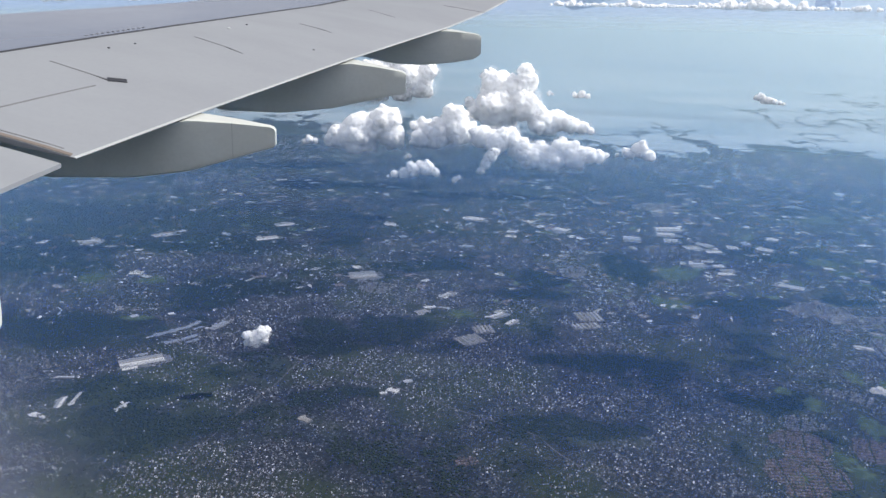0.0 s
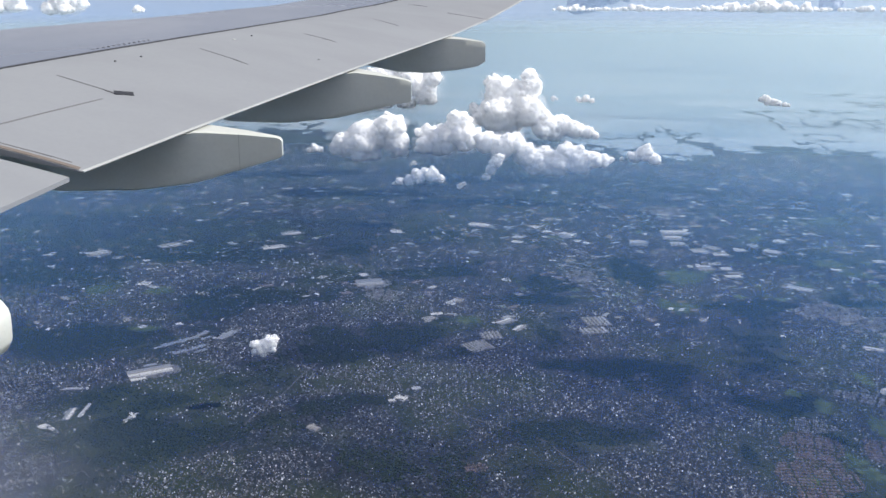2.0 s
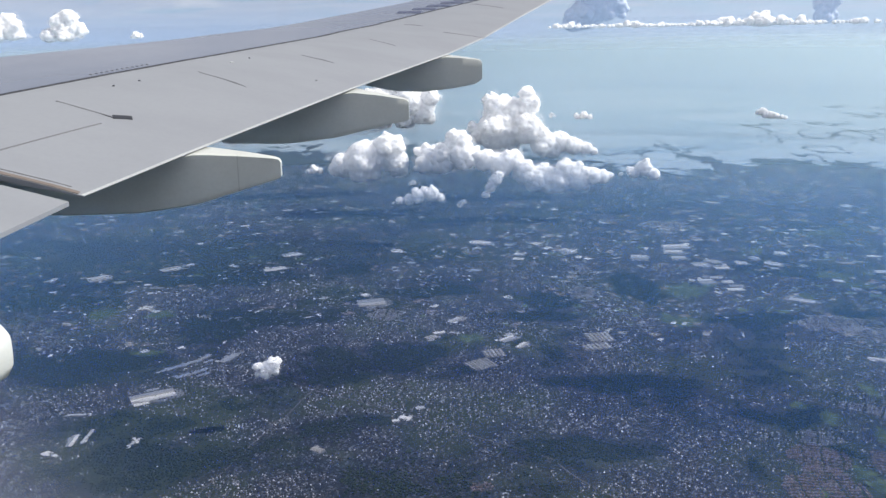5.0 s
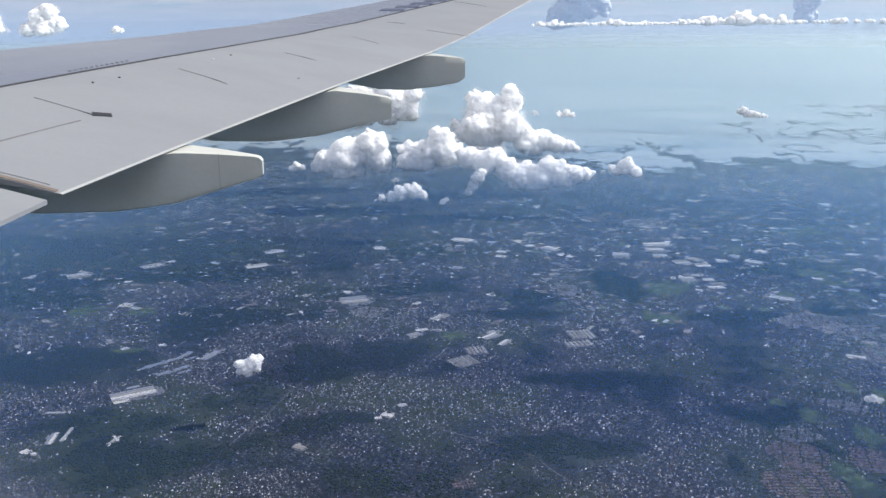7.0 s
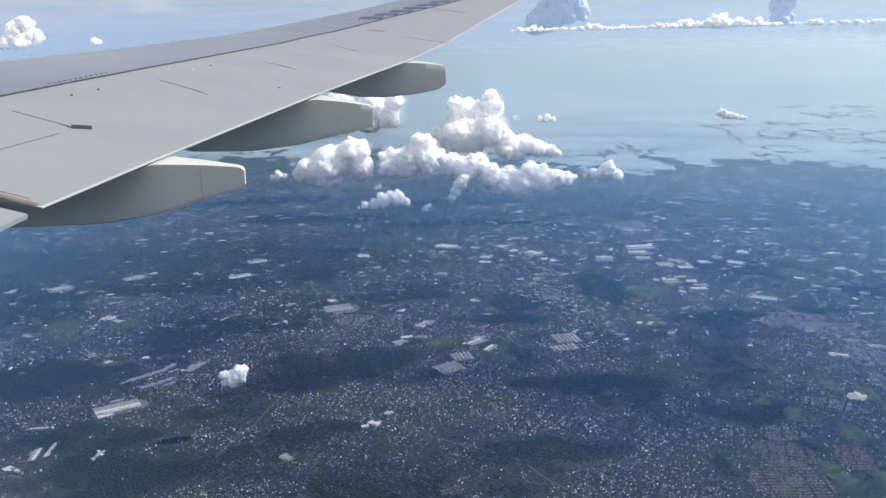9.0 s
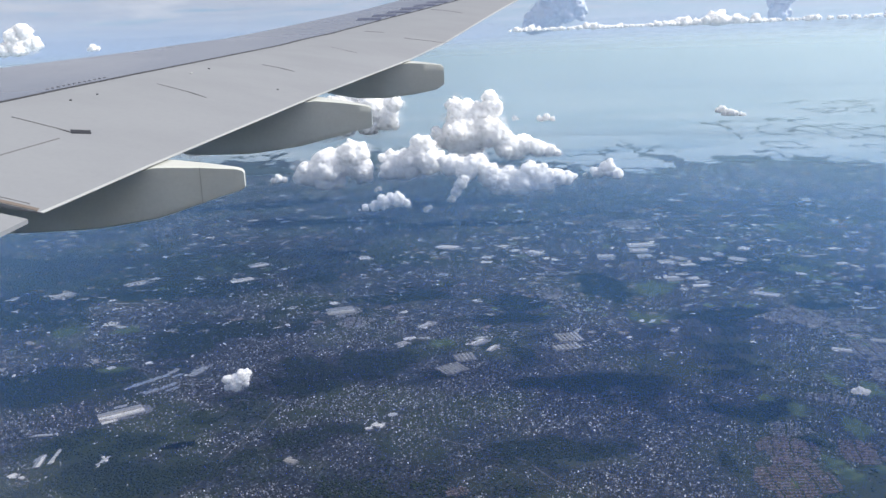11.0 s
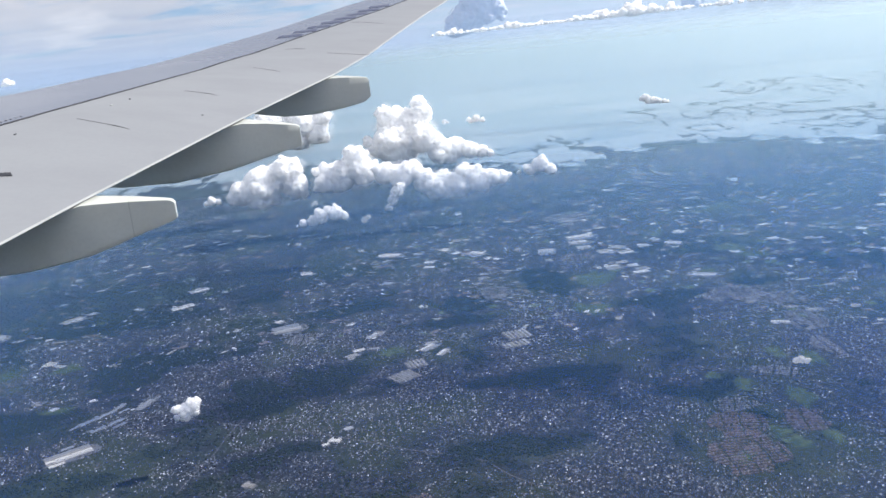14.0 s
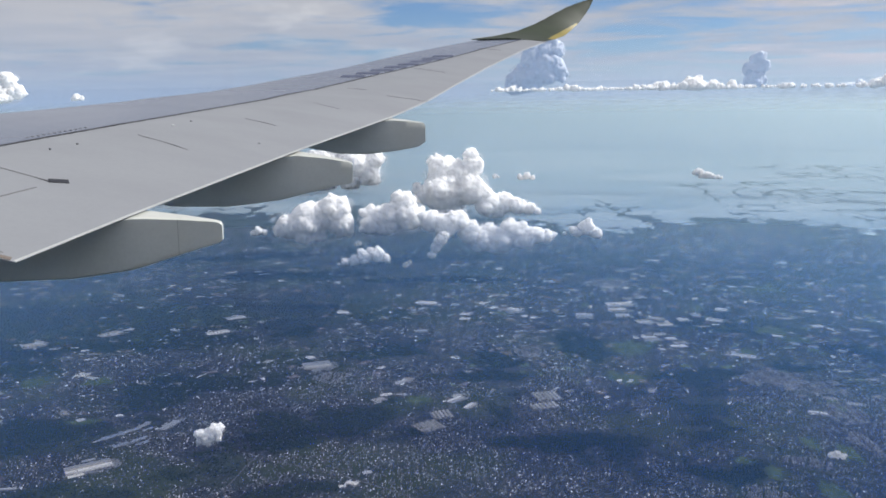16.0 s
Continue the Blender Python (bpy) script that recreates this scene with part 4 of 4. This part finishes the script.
cumulus("cumulus_cloud", at(-17.91, -6.58, 915), [(9.8, 6.1, 1.1, 13.9), (-3.3, 2, 3.5, 14.6), (-19.5, -0.7, 7.2, 13.9), (19.8, -0.3, -8.2, 6.2), (-35.9, -2, 7.2, 12.4), (29.1, -0.7, -10.8, 2.9)], 0.90, PUFF, 12)
cumulus("cumulus_cloud", at(5.31, -6.19, 925), [(0.4, -0.6, 1.3, 3.6), (-6.9, 0.7, -0.1, 2.7), (6.5, 1.2, -1.1, 2.4)], 0.40, "tiny white cloud over the bay", 13)
cumulus("cumulus_cloud", at(3.32, -6.15, 930), [(-1.8, -0.4, 0.5, 2.4), (1.8, -0.4, -0.5, 1.5)], 0.35, "tiny white cloud over the bay", 14, mat=SHRED)
cumulus("cumulus_cloud", at(16.75, -6.02, 930), [(-10, 0, 2.4, 2.4), (-6.5, 1, 2.6, 3.4), (-3, 0, 0.6, 3.2), (2, -1, 0, 3.2), (7, 0, -1, 2.4), (12, 0.5, -2.2, 2.0), (16, 0, -2.6, 1.3)], 0.38, "small flat white cloud over the bay", 15)
cumulus("cumulus_cloud", at(-16.67, -22.1, 375), [(0, 0, 0, 2.9), (3.2, 0, 2.0, 2.6), (4.8, 0, 3.2, 1.6), (-4.2, 0, 1.2, 1.7), (-1, 0, -2.4, 2.4), (-4.6, 0, -2.4, 1.2), (3.2, 0, -1.2, 1.9)], 0.22, "small bright puff low over the houses", 41)
cumulus("cumulus_cloud", at(25.6, -22.6, 380), [(0, 0, 0, 1.6), (2.2, 0, -0.3, 1.2), (-2.4, 0, -0.3, 1.1)], 0.2, "faint shred of cloud low over the estates", 42, mat=SHRED)
cumulus("cumulus_cloud", at(-31.0, -0.2, 3200), [(0, 0, 0, 50), (-60, 0, 20, 55), (70, 0, 5, 35), (60, 0, 40, 22), (-120, 0, 0, 50)], 4, "distant white cumulus heap near the horizon", 13, 0.2)
cumulus("cumulus_cloud", at(-27.0, -0.3, 3200), [(0, 0, 0, 35), (20, 0, 45, 28), (-15, 0, 35, 25), (-45, 0, -10, 25), (45, 0, 10, 22)], 3, "distant white cumulus heap near the horizon", 14, 0.2)
cumulus("cumulus_cloud", at(-23.0, -0.5, 3300), [(0, 0, 0, 13), (16, 0, -4, 9)], 2, "tiny distant cloud near the horizon", 15, 0.2)
# the far bank and its towers
far = []
rng = random.Random(99)
for k in range(260):
    across = -640 + k * 9.1
    swell = 0.55 + 0.9 * math.exp(-((across - 330) / 170) ** 2) + 0.5 * math.exp(-((across - 1250) / 200) ** 2) + 0.2 * math.sin(across / 57.0) + 0.15 * math.sin(across / 23.0)
    size = max(8.0, (8 + 15 * rng.random() ** 1.6) * swell)
    far.append((across, rng.uniform(-90, 90), 0.5 * size + 7 * swell * rng.random() ** 2, size))
cumulus("cloud_bank", at(11.5, -0.62, 4350), far, 3.6, "long bright bank of distant cumulus on the horizon", 16, 0.1, "distant clouds", FAR_CLOUD)
cumulus("cumulus_cloud", at(6.3, 0.32, 4650), [(-10, 0, 40, 85), (-75, 0, -10, 80), (-140, 0, -50, 60), (-50, 0, 90, 62), (10, 0, 130, 55), (60, 0, 60, 52), (70, 0, 140, 40), (45, 0, 205, 26), (40, 0, 240, 15), (85, 0, 20, 42), (-20, 0, 160, 40)], 6, "towering distant cumulus on the horizon", 17, 0.4, "distant clouds", SHADED_TOWER)
cumulus("cumulus_cloud", at(19.5, 0.3, 4750), [(0, 0, 10, 45), (10, 0, 70, 36), (-30, 0, 20, 32), (38, 0, 30, 28), (0, 0, -40, 50)], 6, "towering distant cumulus on the horizon", 18, 0.4, "distant clouds", SHADED_TOWER)

# ---- the wing ----
wing = tagged(new("airliner_wing"), "light grey swept airliner wing with flap fairings and upturned tip", "aircraft wing")
wing.matrix_world = pose(0, 0, EYE, -1.824, 0.469, 1.017)

TE_Y = [-2.0, 7.4, 7.85, 8.95, 12.18, 15.35, 17.0, 18.8, 20.8, 23.5, 26.3, 27.5]
TE_Z = [-2.75, -1.29, -1.217, -1.033, -0.533, -0.092, 0.196, 0.60, 1.03, 1.56, 2.03, 2.24]


def te_x(y):
    return -6.5 + 0.38 * y


def te_z(y):
    return ramp_at(y, TE_Y, TE_Z)


def chord(y):
    return ramp_at(y, [-2.0, 7.5, 27.5], [10.5, 7.2, 2.4])


def camber(y):
    return ramp_at(y, [7, 12, 18, 27], [1.25, 1.2, 0.95, 0.8])


def twist(y):
    """How much the nose of the section drops towards the tip."""
    return ramp_at(y, [11, 16, 18, 21, 24, 26.5], [-0.010, 0.004, 0.030, 0.062, 0.055, 0.045])


U_TOP = [0.0, 0.05, 0.17, 0.30, 0.47, 0.65, 0.80, 0.90, 0.96, 0.99, 1.0]
Z_TOP = [0.0, 0.011, 0.034, 0.0505, 0.0598, 0.065, 0.064, 0.055, 0.037, 0.016, -0.004]
Z_LOW = [-0.003, -0.012, -0.03, -0.042, -0.052, -0.058, -0.055, -0.046, -0.034, -0.018, -0.004]


def top_z(x, y):
    c = chord(y)
    u = (te_x(y) - x) / c
    return te_z(y) + c * (camber(y) * ramp_at(u, U_TOP, Z_TOP) - twist(y) * u)


def hinge_back(y):
    """How far the dark joint of the wing box lies ahead of the trailing edge."""
    return ramp_at(y, [-2, 6, 9.1, 10.4, 12.1, 14.6, 17.0, 18.3, 19.6, 22.1, 24, 25.5, 26.5], [3.9, 3.0, 2.63, 2.51, 2.32, 2.28, 2.20, 1.98, 1.68, 1.15, 0.93, 0.80, 0.7])


def skin(name, y0, y1, back0, back1, mat, label, lift=0.0, steps=40, cells=14, depth=0.05):
    """A closed panel of the upper side between two lines ahead of the trailing edge."""
    rings = []
    for i in range(steps + 1):
        y = y0 + (y1 - y0) * i / steps
        b0, b1 = back0(y), back1(y)
        bs = [b0 + (b1 - b0) * (0.5 - 0.5 * math.cos(math.pi * k / cells)) for k in range(cells + 1)]
        up = [(te_x(y) - b, y, top_z(te_x(y) - b, y) + lift) for b in bs]
        low = [(x, yy, z - 0.008 - depth * min(1.0, b / 0.6)) for (x, yy, z), b in reversed(list(zip(up, bs)))]
        rings.append(up + low)
    return part(name, loft(rings), mat, wing, label, smooth=True)


def box_skin():
    rings = []
    for i in range(49):
        y = -2.0 + 28.6 * i / 48
        c = chord(y)
        u0 = (hinge_back(y) + 0.035) / c
        us = [u0 + (1 - u0) * math.sin(0.5 * math.pi * k / 18) for k in range(19)]
        k_ = c * camber(y)
        up = [(te_x(y) - u * c, y, te_z(y) + k_ * ramp_at(u, U_TOP, Z_TOP) - c * twist(y) * u) for u in us]
        low = [(te_x(y) - u * c, y, te_z(y) + c * 1.3 * ramp_at(u, U_TOP, Z_LOW) - c * twist(y) * u) for u in reversed(us[:-1])]
        rings.append(up + low)
    ob = part("wing_box", loft(rings), SKIN_GREY, wing, "bluish grey glossy wing box skin", smooth=True)
    return ob


box_skin()
skin("spoiler_panel", 7.5, 26.45, lambda y: 0.0, lambda y: hinge_back(y), WING_GREY, "light grey flaps and spoilers", steps=60)


def inboard_flap():
    rings = []
    for i in range(13):
        y = -2.0 + 9.36 * i / 12
        x0 = -3.72 - 0.27 * (7.36 - y)
        b1 = te_x(y) - hinge_back(y)
        xs = [x0 + (b1 - x0) * k / 10 for k in range(11)]
        zt = -1.30 - 0.165 * (7.36 - y)
        zf = top_z(b1, y) - 0.03
        up = [(x, y, zt + (zf - zt) * (1 - (1 - k / 10) ** 1.5)) for k, x in enumerate(xs)]
        rings.append(up + [(x, yy, z - 0.04) for x, yy, z in reversed(up)])
    return part("inboard_flap", loft(rings), WING_GREY, wing, "light grey inboard flap")


inboard_flap()


def ribbon(name, pts, width, mat, lift=0.004, steps=10):
    """A thin strip laid on the upper side through places given as x, y."""
    rings = []
    path = []
    for (xa, ya), (xb, yb) in zip(pts, pts[1:]):
        path += [(xa + (xb - xa) * k / steps, ya + (yb - ya) * k / steps) for k in range(steps)]
    path.append(pts[-1])
    for i, (x, y) in enumerate(path):
        a, b = path[max(i - 1, 0)], path[min(i + 1, len(path) - 1)]
        d = Vector((b[0] - a[0], b[1] - a[1])).normalized()
        nx, ny = -d.y * width / 2, d.x * width / 2
        l, r = (x + nx, y + ny), (x - nx, y - ny)
        rings.append([(*l, top_z(*l) + lift), (*r, top_z(*r) + lift), (*r, top_z(*r) - 0.01), (*l, top_z(*l) - 0.01)])
    return part(name, loft(rings), mat, wing)


# the dark joint of the wing box, panel joints, trailing edge strip
ribbon("box_joint", [(te_x(y) - hinge_back(y), y) for y in np.linspace(5, 26.2, 30)], 0.05, SEAL_DARK, 0.006, 3)
for a, b, w in (((-4.81, 9.49), (-4.05, 9.26), 0.030), ((-3.84, 11.49), (-3.13, 11.20), 0.026), ((-2.83, 13.35), (-2.32, 13.19), 0.022),
                ((-2.04, 15.40), (-1.57, 15.14), 0.02), ((-0.82, 16.87), (-0.05, 16.98), 0.035), ((-1.61, 17.23), (-1.24, 17.19), 0.03),
                ((-0.35, 19.9), (0.35, 19.6), 0.03), ((1.3, 23.6), (1.9, 23.4), 0.03)):
    ribbon("panel_joint", [a, b], w * 0.55, LINE_GREY)
ribbon("panel_joint", [(-4.73, 7.73), (-4.43, 8.39), (-4.12, 9.05)], 0.014, LINE_GREY)
ribbon("drain_cover", [(-4.09, 9.28), (-3.91, 9.37)], 0.085, SEAL_DARK, 0.008, 2)
for x, y in ((-5.29, 8.68), (-4.51, 10.34), (-4.33, 10.70), (-3.46, 12.66), (-2.38, 12.11)):
    ribbon("fastener_cap", [(x - 0.011, y), (x + 0.011, y)], 0.024, SEAL_DARK, 0.006, 1)
ribbon("fastener_cap", [(-3.61, 12.22), (-3.585, 12.255)], 0.03, EDGE_GREY, 0.008, 1)
ribbon("flap_seal", [(-5.6, 7.53), (-3.70, 7.53)], 0.045, BRONZE, 0.006, 8)
ribbon("flap_seal", [(-5.6, 7.60), (-3.80, 7.60)], 0.012, LINE_GREY, 0.004, 8)


def edge_strip(y0, y1):
    rings = []
    for i in range(41):
        y = y0 + (y1 - y0) * i / 40
        x, z = te_x(y), te_z(y)
        rings.append([(x - 0.024, y, z + 0.0105), (x + 0.004, y, z + 0.004), (x + 0.004, y, z - 0.004), (x - 0.035, y, z - 0.006)])
    return part("trailing_edge", loft(rings), EDGE_GREY, wing, "pale worn trailing edge")


edge_strip(7.5, 16.95)
edge_strip(17.05, 26.4)


def plain_bars(y0, y1, back, tall, count, slant, name, width, mat):
    """A line of painted characters as plain bars."""
    for k in range(count):
        y = y0 + (y1 - y0) * (k + 0.5) / count
        x = te_x(y) - back(y)
        ribbon(name, [(x, y), (x - tall, y + slant)], width, mat, 0.006, 4)


plain_bars(18.5, 22.3, lambda y: hinge_back(y) + 0.13, 0.5, 8, 0.05, "painted_bar", 0.31, LETTER_BLUE)
plain_bars(10.8, 11.7, lambda y: hinge_back(y) + 0.14, 0.035, 12, 0.0, "painted_bar", 0.018, LINE_GREY)


def fairing(yc, top, bottom, label, tip=0.03, taper=1.1, wide=0.2, joint=False):
    """A flap track fairing: top and bottom lines (x, z) from the tip forward, a rounded box between them."""
    tx, tz = [p[0] for p in top], [p[1] for p in top]
    bx, bz = [p[0] for p in bottom], [p[1] for p in bottom]
    x_tip, x_end = top[-1][0], top[0][0]

    def section(x, grow=0.0):
        zt, zb = ramp_at(x, tx, tz) + grow, ramp_at(x, bx, bz) - grow
        hw = grow + tip + (wide - tip) * min(1.0, (x_tip - x) / taper)
        ring = []
        # flat top, nearly flat sides, a keel that is narrower and rounded
        for u, v in ((-0.5, 1.0), (-0.96, 1.0), (-1.0, 0.985), (-1.0, 0.4), (-0.99, -0.2), (-0.96, -0.75), (-0.93, -0.93), (-0.85, -0.99), (-0.30, -1.0)):
            ring.append((x, yc + hw * u, (zt + zb) / 2 + (zt - zb) / 2 * v))
        ring += [(p[0], 2 * yc - p[1], p[2]) for p in reversed(ring)]
        # the top leans with the wing
        ring = [(p[0], p[1], p[2] + 0.155 * (p[1] - yc) * max(0.0, (p[2] - zb) / max(zt - zb, 0.01))) for p in ring]
        return ring

    rings = [section(x_tip + (x_end - x_tip) * (i / 32) ** 1.6) for i in range(33)]
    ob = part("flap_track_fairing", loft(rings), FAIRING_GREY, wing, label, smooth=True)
    if joint:
        part("tip_joint", loft([section(x_tip - d, 0.002) for d in (0.44, 0.447)]), FAIRING_JOINT, ob)
    return ob


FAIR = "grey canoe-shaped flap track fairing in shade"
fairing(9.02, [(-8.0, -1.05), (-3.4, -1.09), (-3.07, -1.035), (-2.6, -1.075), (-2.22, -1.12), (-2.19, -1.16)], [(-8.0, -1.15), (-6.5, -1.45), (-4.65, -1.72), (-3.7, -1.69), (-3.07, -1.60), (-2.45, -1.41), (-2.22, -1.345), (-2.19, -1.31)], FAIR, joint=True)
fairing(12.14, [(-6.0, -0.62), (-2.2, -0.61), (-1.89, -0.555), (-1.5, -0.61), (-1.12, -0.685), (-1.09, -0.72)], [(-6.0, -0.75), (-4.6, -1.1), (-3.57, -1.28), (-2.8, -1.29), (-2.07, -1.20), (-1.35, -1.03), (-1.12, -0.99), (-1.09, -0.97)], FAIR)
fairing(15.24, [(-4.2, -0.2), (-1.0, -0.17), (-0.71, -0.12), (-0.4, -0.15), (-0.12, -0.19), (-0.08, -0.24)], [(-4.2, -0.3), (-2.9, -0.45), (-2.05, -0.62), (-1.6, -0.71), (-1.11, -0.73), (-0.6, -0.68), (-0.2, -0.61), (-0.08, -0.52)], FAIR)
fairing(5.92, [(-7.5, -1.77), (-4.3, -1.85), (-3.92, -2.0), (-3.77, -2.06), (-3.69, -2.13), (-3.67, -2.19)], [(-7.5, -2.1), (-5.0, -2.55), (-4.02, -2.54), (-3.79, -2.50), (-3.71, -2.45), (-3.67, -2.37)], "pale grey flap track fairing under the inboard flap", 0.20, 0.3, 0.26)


def winglet():
    te = [(3.52, 26.3, 2.05), (3.90, 27.0, 2.17), (4.22, 27.5, 2.30), (4.50, 28.0, 2.50), (4.78, 28.35, 2.73), (5.04, 28.65, 3.03), (5.24, 28.85, 3.30), (5.38, 29.0, 3.55)]
    le = [(1.20, 26.3, 2.12), (2.05, 27.0, 2.28), (2.75, 27.5, 2.46), (3.45, 28.0, 2.76), (3.98, 28.35, 3.05), (4.45, 28.65, 3.30), (4.92, 28.85, 3.48), (5.28, 29.0, 3.60)]

    def shell(t0, t1, name, mat, label, thick):
        rings = []
        for i in range(25):
            s = i / 24 * 7
            k = min(int(s), 6)
            a = Vector(te[k]).lerp(Vector(te[k + 1]), s - k)
            b = Vector(le[k]).lerp(Vector(le[k + 1]), s - k)
            w = 0.5 + 0.5 * math.cos(min(1.0, i / 24) * math.pi * 0.5)
            out = Vector((0, -0.5, 1.0)).normalized() if i < 8 else Vector((0, -1, 0.45)).normalized()
            p, q = a.lerp(b, t0), a.lerp(b, t1)
            m = p.lerp(q, 0.5)
            e = out * thick * w
            rings.append([p, m + e, q, m - e])
        return part(name, loft(rings), mat, wing, label, smooth=True)

    shell(0.0, 1.0, "winglet", WINGLET_GREEN, "dark olive green upturned wing tip", 0.07)
    # the painted yellow corner at the foot of the rear edge
    rings = []
    for i in range(15):
        s_ = 0.6 + 3.4 * i / 14
        k = min(int(s_), 6)
        a = Vector(te[k]).lerp(Vector(te[k + 1]), s_ - k)
        b = Vector(le[k]).lerp(Vector(le[k + 1]), s_ - k)
        wide = 0.17 * math.sin(math.pi * (0.08 + 0.84 * i / 14)) ** 0.7
        out = Vector((0, -0.5, 1.0)).normalized() * 0.022 if s_ < 2.3 else Vector((0, -1, 0.45)).normalized() * 0.03
        p, q = a.lerp(b, 0.0), a.lerp(b, wide)
        rings.append([p + out * 0.4, q + out * (0.8 + 3.0 * wide), q, p])
    part("yellow_corner", loft(rings), WINGLET_YELLOW, wing, "dull yellow painted corner of the upturned tip")


winglet()


# ---- the cabin's outer wall behind the eye ----
# Never in view; added to bounce sunlight on to the flap fairings.
def fuselage():
    rings = []
    for i in range(2):
        x = (-24.0, 18.0)[i]
        rings.append([(x, -3.25 + 2.82 * math.cos(a), -0.55 + 2.82 * math.sin(a)) for a in np.linspace(0, 2 * math.pi, 49)[:-1]])
    ob = part("fuselage_wall", loft(rings), painted("fuselage_white_paint", (0.78, 0.78, 0.77), (0.70, 0.70, 0.69), 0.3), smooth=True)
    ob.matrix_world = wing.matrix_world.copy()
    return tagged(ob, "white painted airliner fuselage side at the wing root", "fuselage", kind="structure")


fuselage()


# ---- the cabin window before the eye ----
def pane_material():
    """Clear acrylic, turning milky towards its lower forward corner."""
    m = vapour_material("milky_acrylic", (0.80, 0.82, 0.84), 0.5)
    t = m.node_tree
    out = t.nodes["Material Output"]
    lit = out.inputs["Surface"].links[0].from_socket
    clear, mix = node(t, "BsdfTransparent"), node(t, "MixShader")
    tc = node(t, "TexCoord")
    away = node(t, "VectorMath")
    away.operation = "DISTANCE"
    away.inputs[1].default_value = (-0.32, 0.0, -0.29)
    t.links.new(tc.outputs["Object"], away.inputs[0])
    pale_corner = node(t, "MapRange", From_Min=0.15, From_Max=0.0, To_Min=0.0, To_Max=0.30)
    pale_corner.interpolation_type = "SMOOTHERSTEP"
    t.links.new(away.outputs["Value"], pale_corner.inputs["Value"])
    cloudy = node(t, "MapRange", From_Min=0.3, From_Max=0.7, To_Min=0.5, To_Max=1.2)
    mottle = node(t, "TexNoise", Scale=9.0, Detail=4.0)
    t.links.new(tc.outputs["Object"], mottle.inputs["Vector"])
    t.links.new(mottle.outputs["Fac"], cloudy.inputs["Value"])
    both = node(t, "Math")
    both.operation = "MULTIPLY"
    t.links.new(pale_corner.outputs[0], both.inputs[0])
    t.links.new(cloudy.outputs[0], both.inputs[1])
    t.links.new(both.outputs[0], mix.inputs[0])
    t.links.new(clear.outputs[0], mix.inputs[1])
    t.links.new(lit, mix.inputs[2])
    t.links.new(mix.outputs[0], out.inputs["Surface"])
    return m


def cabin_window():
    """A rounded pane close before the eye, with a thin skin."""
    ring = []
    for cx, cz, a0 in ((0.25, 0.16, 0), (-0.25, 0.16, 90), (-0.25, -0.22, 180), (0.25, -0.22, 270)):
        ring += [(cx + 0.12 * math.cos(radians(a0 + 15 * k)), cz + 0.12 * math.sin(radians(a0 + 15 * k))) for k in range(7)]
    bm = bmesh.new()
    bm.faces.new([bm.verts.new((x, 0, z)) for x, z in ring])
    ob = part("window_1", bm, pane_material())
    ob.location = (0, 0.40, EYE)
    ob.visible_shadow = False
    return tagged(ob, "clear cabin window pane, milky in one corner", "window", kind="structure")


cabin_window()
